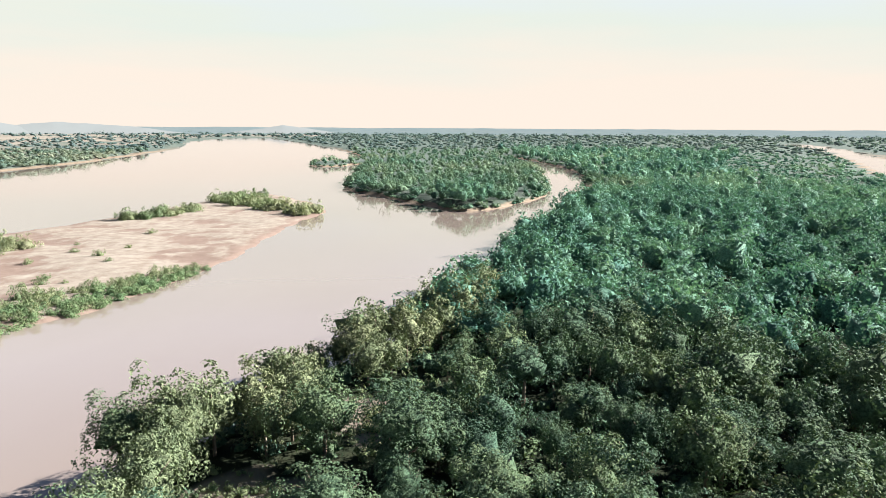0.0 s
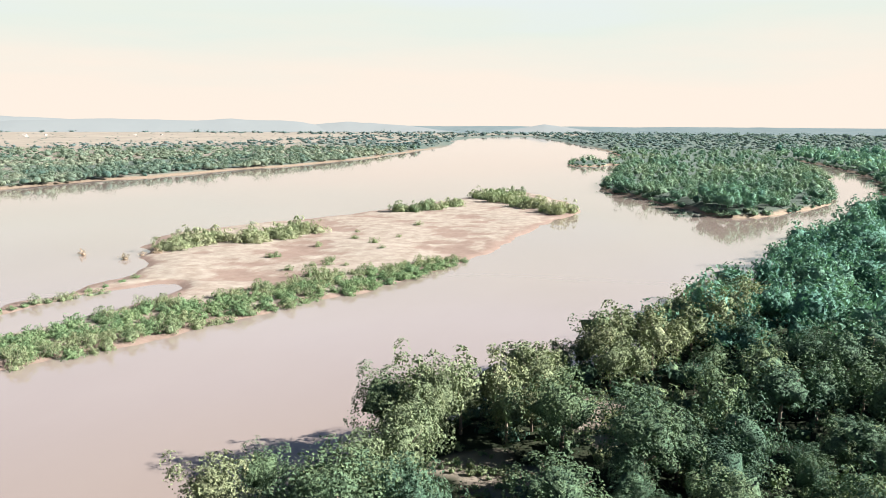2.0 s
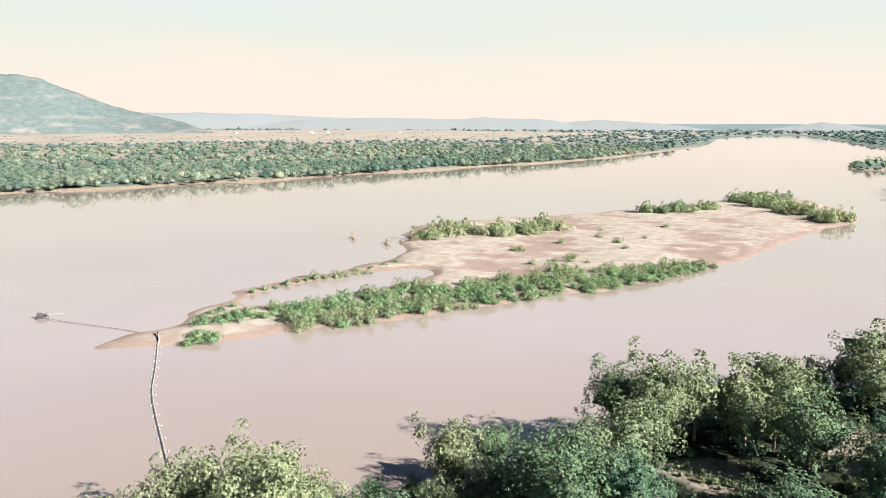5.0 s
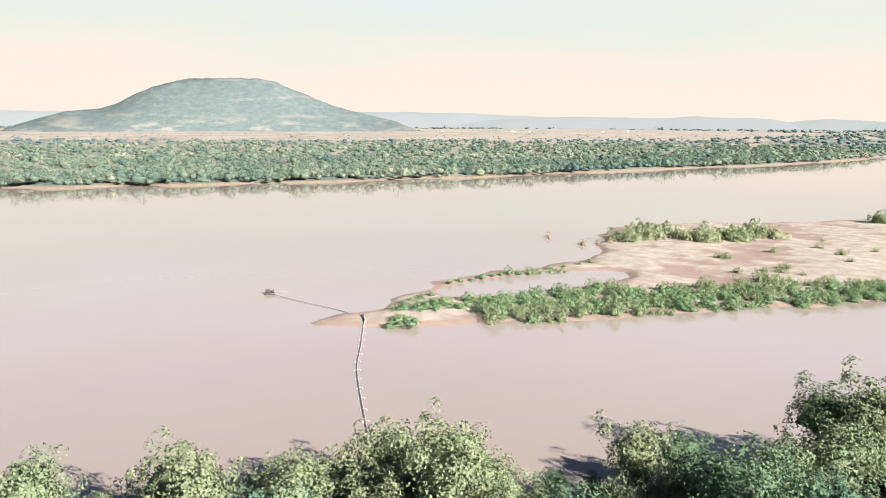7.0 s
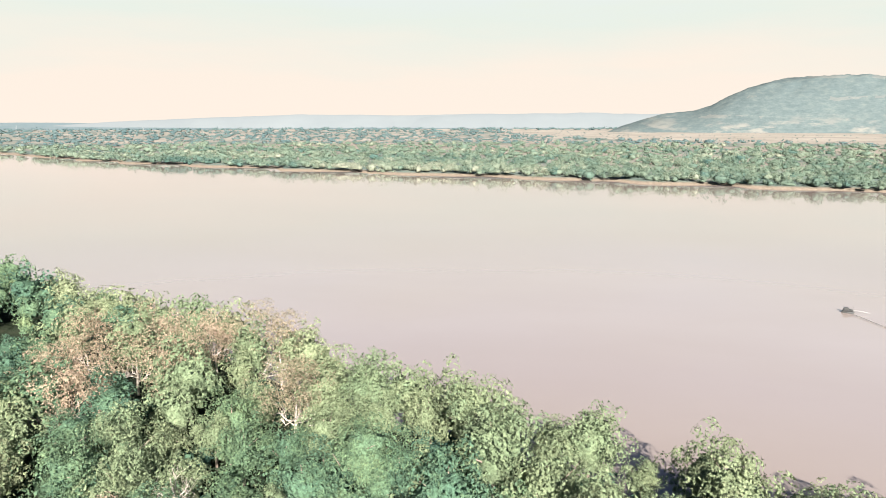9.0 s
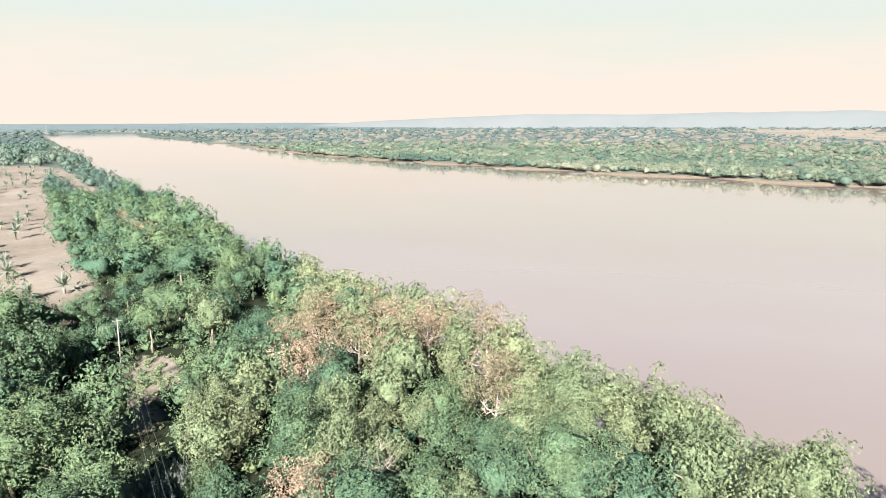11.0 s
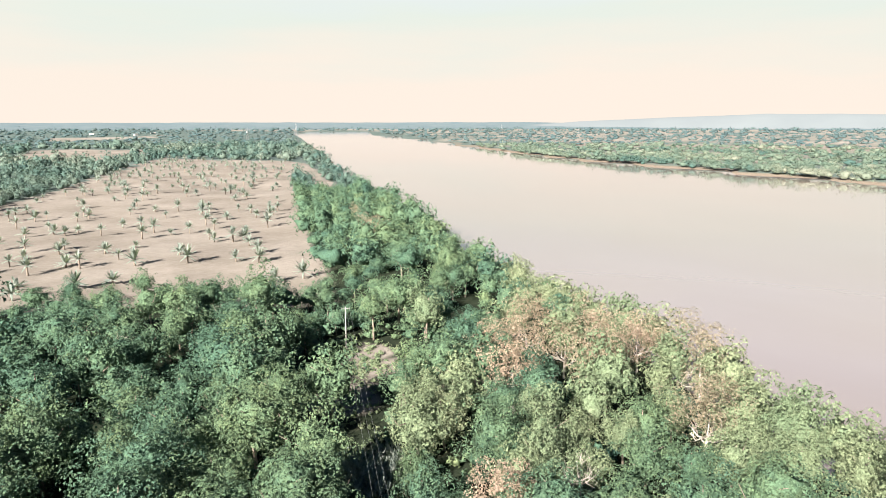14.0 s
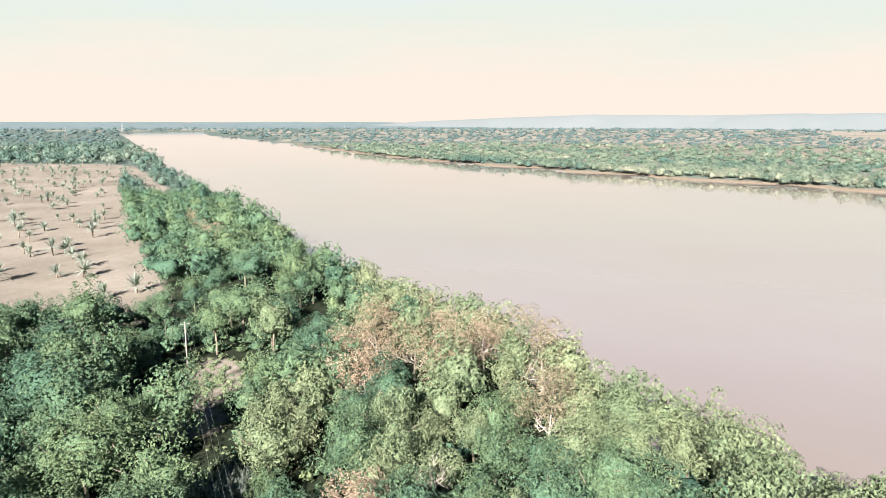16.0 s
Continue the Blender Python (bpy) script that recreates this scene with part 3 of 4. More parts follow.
MESA_FORM = [(-1, 4), (-0.98, 24), (-0.74, 80), (-0.6, 92), (-0.52, 112), (-0.42, 152), (-0.34, 178), (-0.25, 202), (-0.19, 211), (-0.05, 215), (0.1, 214), (0.2, 212),
             (0.25, 209), (0.30, 190), (0.36, 170), (0.47, 138), (0.56, 108), (0.67, 84), (0.79, 62), (0.9, 44), (1, 10)]
mx_, my_ = far_at(71.0, 3150)
tagged(new("mesa_hill", hill_mesh("mesa_hill", mx_, my_, 71.0, 760, 420, MESA_FORM, HAZED_HILL, 21, (140, 50))),
       "flat-topped hazy blue-green hill with pale rock bands", "hill", kind="structure")
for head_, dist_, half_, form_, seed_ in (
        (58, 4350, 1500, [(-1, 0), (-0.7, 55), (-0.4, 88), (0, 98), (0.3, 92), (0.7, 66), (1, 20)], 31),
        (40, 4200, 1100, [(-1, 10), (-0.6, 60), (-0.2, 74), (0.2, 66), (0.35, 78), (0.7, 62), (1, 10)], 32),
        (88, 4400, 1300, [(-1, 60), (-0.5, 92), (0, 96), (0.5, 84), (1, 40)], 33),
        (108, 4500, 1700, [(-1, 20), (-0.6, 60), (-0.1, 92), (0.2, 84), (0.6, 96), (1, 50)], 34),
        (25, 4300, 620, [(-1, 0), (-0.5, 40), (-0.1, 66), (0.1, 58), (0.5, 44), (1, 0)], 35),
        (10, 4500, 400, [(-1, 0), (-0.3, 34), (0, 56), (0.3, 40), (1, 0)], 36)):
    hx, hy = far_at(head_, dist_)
    tagged(new("distant_ridge", hill_mesh("distant_ridge", hx, hy, head_, half_, 260, form_, HAZE_GLOW_RIDGE, seed_)),
           "low ridge far off whose blue-grey glow stands for haze", "ridge", "far ridges", kind="structure")

# the plain goes on rising to the skyline
ring_h, ring_r = np.meshgrid(np.radians(np.arange(-70, 200.1, 1.0)), np.array([3900, 4300, 4600, 4800, 4960, 4985]))
hx, hr = ring_h.ravel(), ring_r.ravel()
hz_ = np.interp(hr, [3900, 4300, 4600, 4800, 4960, 4985], [0, 8, 20, 31, 40, 40.5]) + np.where(hr > 4200, waves(hx * 4900, hr, 41, (700, 1.6), (160, 0.9), (60, 0.6)), 0)
m_ = ring_h.shape[1]
k_ = (np.arange(5)[:, None] * m_ + np.arange(m_ - 1)).ravel()
ht = np.concatenate([np.stack([k_, k_ + m_ + 1, k_ + 1], 1), np.stack([k_, k_ + m_, k_ + m_ + 1], 1)])
tagged(new("backdrop", tri_mesh("backdrop", np.column_stack([-np.sin(hx) * hr, np.cos(hx) * hr, hz_]), ht, [HAZED_SKYLINE], smooth=False)),
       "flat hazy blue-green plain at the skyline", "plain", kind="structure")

# ---- forest ----
RUSSETS = [(-88, -79), (-88, -71), (-97, -72), (-98, -63), (-99, -56), (-94, -50), (-76, -76), (-71, -68), (-83, -60), (-86, -44), (-76, -41), (-176, -239), (-169, -228), (-150, -200), (-146, -189), (-160, -214), (-44, -48)]
BARES = [(-55, -45), (-36, -125)]
rng = np.random.default_rng(4)


def ring_spots(rng, r0, r1, spacing, h0, h1, loose=0.42):
    """Jittered places in rings about the middle of the walk, from r0 to r1 and between two headings."""
    out, r = [], r0
    while r < r1:
        s = spacing(r)
        g = np.arange(radians(h0), radians(h1), s / r) + rng.uniform(0, s / r)
        jr, jg = rng.uniform(-loose, loose, len(g)) * s, rng.uniform(-loose, loose, len(g)) * s / r
        out.append(np.stack([3 - np.sin(g + jg) * (r + jr), -4 + np.cos(g + jg) * (r + jr)], 1))
        r += s * 0.92
    return np.concatenate(out)


def wooded(pts, margin=4.5):
    ok = water_dist(pts) > margin
    ok &= (away(FIELD, pts) < -2) & (away(TRACK, pts) < 0)
    for poly in FAR_FIELDS:
        ok &= away(poly, pts) < 0
    for cx, cy, cr in CLEARINGS:
        ok &= np.hypot(pts[:, 0] - cx, pts[:, 1] - cy) > cr + 3.8
    a0, e0 = np.array([-76.0, -115.0]), np.array([86.0, 125.0])      # cleared strip under the power line
    u = np.clip(((pts - a0) @ e0) / (e0 @ e0), 0, 1)
    ok &= np.hypot(*(pts - a0 - u[:, None] * e0).T) > 3.6
    for sx, sy in RUSSETS:
        ok &= np.hypot(pts[:, 0] - sx, pts[:, 1] - sy) > 3.2
    for sx, sy in BARES:
        ok &= np.hypot(pts[:, 0] - sx, pts[:, 1] - sy) > 2.8
    return ok


def tree_kind(name, seed, height, wide, tall, lumps, leaves, size, leaf, bark, label, limbs=4, twigs=0, fork=0.45, thick=0.019, leader=0.8, **form):
    """One tree at the origin: an Empty with its trunk and its crown."""
    r = np.random.default_rng(seed)
    root = tagged(new(name), label, "tree")
    root.empty_display_size = 0.5
    v, t = trunk_with_limbs(r, height * leader, thick * height, limbs, wide * 0.7, fork, twigs)
    part("trunk", tri_mesh("trunk", v, t, [bark]), root)
    v, t = crown(r, wide, tall, lumps, leaves, size, **form)
    part("crown", tri_mesh("crown", v + [0, 0, height - tall], t, [leaf]), root)
    return root


SHADED_WATER = [(-49.7, 91.9), (-64.2, 63.7), (-90.4, 6.9), (-124.0, -48.0), (-153.0, -111.5)]


def stature(pts):
    """Trees stay lower round the field and at the openings of the bank where the river lies in the trees' shade."""
    pts = np.asarray(pts, float)
    out = np.interp(-away(FIELD, pts), [2, 30], [0.62, 1.0])
    for spot in SHADED_WATER:
        e0 = unit(np.array([4.0, -5.0]) - spot)
        u, v = (pts - spot) @ e0, np.abs((pts - spot) @ np.array([-e0[1], e0[0]]))
        out = np.where((u > 2) & (u < 34) & (v < 5.5), out * 0.5, out)
    return out


def spread_trees(kinds, spots, rng, group, scales=(0.52, 1.22)):
    """Sets copies of the kinds at the spots; the first of each kind is itself moved to its spot."""
    fresh = list(kinds)
    for (x, y), low_ in zip(spots, stature(spots)):
        s, g = rng.uniform(*scales) * low_, rng.uniform(0, 360)
        m = pose(x, y, ground_z(x, y), 0, 0, g) @ Matrix.Diagonal((s, s, s * rng.uniform(0.88, 1.1), 1))
        if fresh:
            ob = fresh.pop()
            ob.matrix_basis = m
        else:
            ob = copy_thing(kinds[rng.integers(len(kinds))], m)
            ob.matrix_basis = m
        tagged(ob, group=group)
    for ob in fresh:
        for o in (*ob.children_recursive, ob):
            bpy.data.objects.remove(o)


def wood_stuff(name, spots, templates, leaf, label, rng, scale, seat=0.0, loose=0.11, height=None, vary=1.0):
    """A wood too large to count: one mesh of small crowns."""
    vs, ts, tones, n = [], [], [], 0
    pick = rng.integers(len(templates), size=len(spots))
    d = water_dist(spots)
    z = rise(d) if height is None else np.array([height(x, y) for x, y in spots])
    sc = scale(np.hypot(spots[:, 0], spots[:, 1])) * (0.5 + 0.95 * rng.beta(1.6, 2.0, len(spots)))
    for k, (tv, tt) in enumerate(templates):
        idx = np.nonzero(pick == k)[0]
        if not len(idx):
            continue
        g = rng.uniform(0, 2 * math.pi, len(idx))
        c, s = np.cos(g)[:, None], np.sin(g)[:, None]
        q = np.stack([tv[None, :, 0] * c - tv[None, :, 1] * s, tv[None, :, 0] * s + tv[None, :, 1] * c, np.repeat(tv[None, :, 2], len(idx), 0)], 2)
        q = q * sc[idx][:, None, None] * np.stack([np.ones(len(idx)), np.ones(len(idx)), rng.uniform(0.8, 1.2, len(idx))], 1)[:, None, :]
        q = q + np.column_stack([spots[idx], z[idx] + seat])[:, None, :]
        vs.append(q.reshape(-1, 3))
        ts.append((tt[None] + (np.arange(len(idx)) * len(tv))[:, None, None]).reshape(-1, 3) + n)
        patch = waves(spots[idx, 0], spots[idx, 1], 17, (260, 0.2), (70, 0.16), (24, 0.1)) - 0.32 * (rng.uniform(0, 1, len(idx)) < 0.09)
        tones.append(np.repeat(np.clip(0.46 + vary * patch + rng.normal(size=len(idx)) * loose, 0.001, 0.4 + 0.55 * vary), len(tv)))
        n += len(idx) * len(tv)
    ob = new(name, tri_mesh(name, np.concatenate(vs), np.concatenate(ts), [leaf], np.concatenate(tones)))
    return tagged(ob, label, "woodland", kind="stuff")


def crown_set(seed, count, wide, tall, lumps, leaves, size, top, low=-0.4, lump=(0.2, 0.34), solid=0.86, upright=0.0, detail=2):
    out = []
    for k in range(count):
        r = np.random.default_rng(seed + k)
        v, t = crown(r, wide * r.uniform(0.8, 1.2), tall * r.uniform(0.8, 1.2), lumps, leaves, size, low=low, lump=lump, solid=solid, upright=upright, detail=detail)
        out.append((v + [0, 0, top - tall], t))
    return out


def canopy_set(seed, count, wide, tall, lumps, leaves, size, detail=1):
    """Low broad crowns that run together, of many sizes."""
    out = []
    for k in range(count):
        r = np.random.default_rng(seed + k)
        w, h = wide * r.uniform(0.6, 1.3), tall * r.uniform(0.65, 1.2)
        v, t = crown(r, w, h * 0.68, lumps, leaves, size, low=-0.35, lump=(0.2, 0.36), solid=0.78, depth=(0.8, 1.12), detail=detail)
        out.append((v + [0, 0, h * 0.3], t))
    return out


def forest_kinds(leaves, size, seed, lumps):
    dark = [tree_kind("broadleaf_tree", seed + k, 9.4 + 0.9 * (k % 3), 4.2 + 0.5 * (k % 3), 4.5 + 0.35 * (k % 3), lumps + 4 * k, leaves, size, LEAF, BARK,
                      "broadleaf tree with a dense dark green crown", low=-0.95) for k in range(6)]
    flat = [tree_kind("spreading_tree", seed + 40 + k, 8.8 + k, 4.8, 4.3, lumps + 6, leaves, size * 0.9, LEAF, BARK,
                      "spreading tree with a layered olive-green crown", low=-0.95, flat=0.6, lump=(0.12, 0.22)) for k in range(4)]
    bank = [tree_kind("riverbank_tree", seed + 70 + k, 8.8 + 0.8 * (k % 3), 4.1, 4.6, lumps + 3 * k, leaves, size, BANK_LEAF, BARK,
                      "leafy light green tree on the river bank", low=-0.95) for k in range(5)]
    return dark, flat, bank


def inland_rows(first, step):
    """Places in two rows along the near bank."""
    bank = smooth_line(EAST_DOWN, 2)
    bank = bank[(bank[:, 1] < 260) & (bank[:, 1] > -260)]
    out = []
    for back, off in ((first, 0.0), (first + 5.5, 2.5), (first + 11.0, 1.0)):
        for (x, y), g in along(bank, step, 1.0 + off):
            q = Vector((x, y)) + Vector((-math.sin(radians(g)), math.cos(radians(g)))) * (back + rng.uniform(-1.2, 1.2))
            out.append((q.x + rng.uniform(-1, 1), q.y + rng.uniform(-1, 1)))
    return np.array(out)


def along(line, step, first):
    """Places every step metres along a line, with the direction there."""
    seg = np.hypot(*np.diff(line, axis=0).T)
    cum = np.concatenate([[0], np.cumsum(seg)])
    for d in np.arange(first, cum[-1], step):
        i = min(np.searchsorted(cum, d) - 1, len(seg) - 1)
        f = (d - cum[i]) / seg[i]
        yield line[i] * (1 - f) + line[i + 1] * f, math.degrees(math.atan2(*(line[i + 1] - line[i])[::-1]))


spots = ring_spots(rng, 40, 138, lambda r: 6.7, -46, 178, 0.5)
spots = spots[wooded(spots, 21)]
rows_ = inland_rows(5.5, 6.0)
rows_ = rows_[wooded(rows_, 3.0) & (water_dist(rows_) < 24)]
strip_ = ring_spots(rng, 138, 188, lambda r: 7.2, 120, 168, 0.5)
strip_ = strip_[wooded(strip_, 21)]
reach_ = np.hypot(rows_[:, 0] - 3, rows_[:, 1] + 4)
rows_ = rows_[reach_ < 175]
for lo_, hi_, leaves_, size_, seed_, level_ in ((0, 92, 3800, 0.195, 100, 54), (92, 400, 1500, 0.28, 120, 42)):
    dark_kinds, flat_kinds, bank_kinds = forest_kinds(leaves_, size_, seed_, level_)
    r_ = np.hypot(spots[:, 0] - 3, spots[:, 1] + 4)
    sel = spots[(r_ >= lo_) & (r_ < hi_)]
    roll_ = rng.uniform(0, 1, len(sel))
    light_ = (86 * (sel[:, 1] + 115) - 125 * (sel[:, 0] + 76) > 0) & (sel[:, 1] < 10) & (roll_ > 0.55)
    light_trees, sel, roll_ = sel[light_], sel[~light_], roll_[~light_]
    r_ = np.hypot(rows_[:, 0] - 3, rows_[:, 1] + 4)
    row = rows_[(r_ >= lo_) & (r_ < hi_)]
    other = rng.uniform(0, 1, len(row)) < 0.25
    spread_trees(bank_kinds, np.concatenate([row[~other], light_trees]), rng, "trees along the river bank", (0.75, 1.25))
    spread_trees(flat_kinds, np.concatenate([sel[roll_ < 0.28], row[other][:len(row) // 8], strip_[: len(strip_) * (lo_ > 0)]]), rng, "spreading trees in the forest")
    spread_trees(dark_kinds, sel[roll_ >= 0.28], rng, "broadleaf trees in the forest")

MID = crown_set(300, 16, 4.7, 4.4, 34, 380, 0.46, 9.8, -0.8, lump=(0.16, 0.28), solid=0.78)
FAR = canopy_set(320, 18, 5.6, 8.0, 6, 62, 0.85)
POINT = canopy_set(320, 18, 5.2, 7.8, 12, 190, 0.52)
LOW = canopy_set(330, 18, 5.8, 5.0, 7, 78, 0.72)
LOW_NEAR = canopy_set(350, 18, 5.4, 5.8, 14, 250, 0.44)
DIST = canopy_set(340, 10, 9.5, 5.4, 6, 9, 1.8)
s_ring = ring_spots(rng, 138, 420, lambda r: 6.9, -46, 178, 0.55)
s_head = np.degrees(np.arctan2(3 - s_ring[:, 0], s_ring[:, 1] + 4))
s_ring = s_ring[~((np.hypot(s_ring[:, 0] - 3, s_ring[:, 1] + 4) < 190) & (s_head > 119) & (s_head < 169) & (water_dist(s_ring) > 20))]
s_back = np.concatenate([ring_spots(rng, 12, 40, lambda r: 7.0, 0, 360), ring_spots(rng, 40, 138, lambda r: 8.0, 182, 308)])
wood_stuff("forest_behind", s_back[wooded(s_back)], POINT, LEAF, "dense dark green forest round the clearing", rng, lambda d: 0.9 + 0 * d, vary=0.35)
up_ = s_ring[:, 1] > 0
ok_ = wooded(s_ring)
wood_stuff("upstream_forest", s_ring[ok_ & up_], MID, HAZED_UPSTREAM_LEAF, "dense blue-green forest canopy of uneven crowns", rng, lambda d: 1 + 0 * d, loose=0.1, vary=0.45)
wood_stuff("near_forest", s_ring[ok_ & ~up_], MID, LEAF, "dense olive-green woods between field and river", rng, lambda d: 0.88 + 0 * d, loose=0.1, vary=0.45)
s_far = ring_spots(rng, 420, 1350, lambda r: 7.9 + (r - 420) * 0.0165, -48, 180, 0.95)
s_far = s_far[wooded(s_far)]
far_west = s_far[:, 0] < np.interp(s_far[:, 1], [-3000, -1546, -476, -166, 600, 3000], [-1700, -1150, -480, -300, -200, -400])
point_ = (s_far[:, 0] < 165) & (s_far[:, 1] > 360) & ~far_west
by_lake = (away(OXBOW, s_far) > -150) & (s_far[:, 0] < np.interp(s_far[:, 1], [560, 646, 1033, 1355, 1800], [430, 450, 657, 827, 1000]))
lake_ = np.repeat(s_far[by_lake], 2, 0)
lake_ = lake_ + rng.normal(size=lake_.shape) * 6
lake_ = lake_[water_dist(lake_) > 4]
wood_stuff("lakeside_scrub", lake_, LOW, HAZED_UPSTREAM_LEAF, "low green scrub in front of the far lake", rng, lambda d: 0.6 + 0 * d)
east_ = ~far_west & ~point_ & ~by_lake
close_ = np.hypot(s_far[:, 0], s_far[:, 1]) < 600
up_ = s_far[:, 1] > 0
wood_stuff("middle_upstream_forest", s_far[east_ & close_ & up_], POINT, HAZED_UPSTREAM_LEAF, "dense blue-green forest along the side channel", rng, lambda d: 0.92 + 0 * d, vary=0.7)
wood_stuff("middle_forest", s_far[east_ & close_ & ~up_], POINT, HAZED_FAR_LEAF, "low dense green forest beyond the field", rng, lambda d: 0.92 + 0 * d, vary=0.7)
wood_stuff("far_upstream_forest", s_far[east_ & ~close_ & up_], FAR, HAZED_UPSTREAM_LEAF, "blue-green forest canopy in the distance", rng, lambda d: 1 + np.clip(d - 420, 0, 1000) * 0.0005)
wood_stuff("far_forest", s_far[east_ & ~close_ & ~up_], FAR, HAZED_FAR_LEAF, "grey-green forest canopy in the distance", rng, lambda d: 1 + np.clip(d - 420, 0, 1000) * 0.0005)
edge_ = np.array([q for q, g in along(smooth_line(EAST_UP, 1), 5.5, 0.0)])
edge_ = np.concatenate([edge_ + rng.normal(size=edge_.shape) * 3 for _ in range(3)])
edge_ = edge_[(edge_[:, 1] < 1250) & (water_dist(edge_) > 1.6) & (water_dist(edge_) < 9)]
wood_stuff("point_shore_bushes", edge_, LOW, POINT_LEAF, "green bushes down to the water round the wooded point", rng, lambda d: 0.62 + 0 * d)
wood_stuff("wooded_point", s_far[point_], POINT, POINT_LEAF, "green trees on the wooded point between river and side channel", rng, lambda d: 0.8 + 0 * d)
far_west &= ~(inside(WEST_PLAIN, s_far) & (rng.uniform(0, 1, len(s_far)) < 0.92))
shore = np.array([q for q, g in along(smooth_line(WEST, 1), 4.4, 0.0)])
shore = shore[(shore[:, 1] > -700) & (shore[:, 1] < 1000)] + rng.normal(size=(int(((shore[:, 1] > -700) & (shore[:, 1] < 1000)).sum()), 2)) * [3.5, 1.0] - [7.5, 0]
wood_stuff("shore_scrub", shore[water_dist(shore) > 2.5], LOW_NEAR, HAZED_SCRUB_LEAF, "green bushes along the edge of the opposite bank", rng, lambda d: 1.15 + 0 * d)
inland_ = water_dist(s_far)
far_west &= rng.uniform(0, 1, len(s_far)) < np.interp(inland_, [0, 70, 200, 450, 900], [1.0, 1.0, 0.9, 0.66, 0.4])
near_west = far_west & (np.hypot(s_far[:, 0], s_far[:, 1]) < 760)
wood_stuff("far_bank_scrub", s_far[near_west], LOW_NEAR, HAZED_SCRUB_LEAF, "pale green low riverside scrub on the opposite bank", rng, lambda d: 1 + 0 * d)
wood_stuff("far_inland_scrub", s_far[far_west & ~near_west], LOW, HAZED_SCRUB_LEAF, "pale scattered scrub inland of the opposite bank", rng, lambda d: 1 + np.clip(d - 420, 0, 1000) * 0.0004)
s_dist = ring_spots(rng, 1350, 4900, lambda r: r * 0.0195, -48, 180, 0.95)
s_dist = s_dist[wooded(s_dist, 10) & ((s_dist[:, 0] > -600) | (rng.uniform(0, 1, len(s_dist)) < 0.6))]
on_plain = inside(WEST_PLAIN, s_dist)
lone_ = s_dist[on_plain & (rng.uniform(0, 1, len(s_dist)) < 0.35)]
wood_stuff("plain_trees", lone_, DIST, HAZED_DIST_LEAF, "small scattered trees on the dry plain", rng, lambda d: 0.5 + 0 * d)
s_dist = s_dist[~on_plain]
wood_stuff("distant_woods", s_dist, DIST, HAZED_DIST_LEAF, "hazy distant woods up to the horizon", rng, lambda d: 1 + (d - 1350) * 0.00045)

UNDER = crown_set(360, 8, 1.0, 0.8, 5, 44, 0.17, 0.9, 0.0, lump=(0.25, 0.42), detail=1)
under_spots = [rng.normal(size=(30, 2)) * (cr * 0.8) + (cx, cy) for cx, cy, cr in CLEARINGS]
u_ = rng.uniform(0, 1, (420, 1))
under_spots.append(np.array([-76.0, -115.0]) + u_ * [86.0, 125.0] + rng.normal(size=(420, 2)) * 2.6)
under_spots = np.concatenate(under_spots)
wood_stuff("undergrowth", under_spots, UNDER, BUSH_LEAF, "low pale scrub and tall grass in the forest clearings", rng, lambda d: 0.8 + 0 * d)

u_spots = ring_spots(rng, 38, 150, lambda r: 4.4, -44, 174, 0.6)
wood_stuff("understory", u_spots[wooded(u_spots, 3.0)], UNDER, LEAF, "dark green bushes and saplings under the forest trees", rng, lambda d: 2.4 + 0 * d)

TUFT = crown_set(370, 6, 0.9, 1.2, 5, 70, 0.2, 1.2, 0.0, lump=(0.25, 0.42), solid=0.6, upright=1.2, detail=1)
wood_stuff("tall_grass", rng.normal(size=(70, 2)) * 2.4 + [-43.5, -68.5], TUFT, PALM_LEAF, "tuft of tall silvery grass under the power line", rng, lambda d: 1.5 + 0 * d)

# single trees that stand out on the bank
russet_kinds = [tree_kind("russet_tree", 210 + k, 11.4, 5.0, 4.9, 70, (4200, 2600, 4600)[k], 0.145, RUSSET_LEAF, PALE_BARK,
                          "half-bare tree with pinkish russet leaves and pale limbs", limbs=8, twigs=6, fork=0.4, thick=0.016, leader=0.5, low=-0.9, lump=(0.12, 0.24), solid=0, depth=(0.68, 1.05)) for k in range(3)]
spread_trees(russet_kinds, RUSSETS, rng, "russet trees on the bank", (0.85, 1.2))
for (x, y), s in zip(BARES, (1.0, 0.95)):
    root = tagged(new("bare_tree"), "dead bare tree with whitish branches", "tree", "dead trees")
    r = np.random.default_rng(int(-x))
    v, t = trunk_with_limbs(r, 7.2 * s, 0.11, 12, 2.8, 0.4, 10)
    part("trunk", tri_mesh("trunk", v, t, [PALE_BARK]), root)
    root.matrix_basis = pose(x, y, ground_z(x, y))

# ---- sandbar shrubs ----


def bar_z(x, y):
    j = np.argmin((bx - x) ** 2 + (by - y) ** 2)
    return float(bz[j])


def shrub_kind(seed, name, wide, tall, lumps, leaves, size, leaf, label):
    r = np.random.default_rng(seed)
    root = tagged(new(name), label, "shrub")
    v, t = crown(r, wide, tall, lumps, leaves, size, low=-0.02, lump=(0.2, 0.36), solid=0.75, upright=0.7, detail=1)
    v[:, 2] = np.maximum(v[:, 2], 0.02)
    part("foliage", tri_mesh("foliage", v, t, [leaf]), root)
    stems = []
    for k in range(5):
        g = r.uniform(0, 6.28)
        stems.append(tube([[0.15 * math.cos(g), 0.15 * math.sin(g), -0.3], [0.6 * wide * math.cos(g), 0.6 * wide * math.sin(g), tall * 0.7]], [0.06, 0.02], 4))
    part("stem", tri_mesh("stem", *merge(*stems), [BARK]), root)
    return root


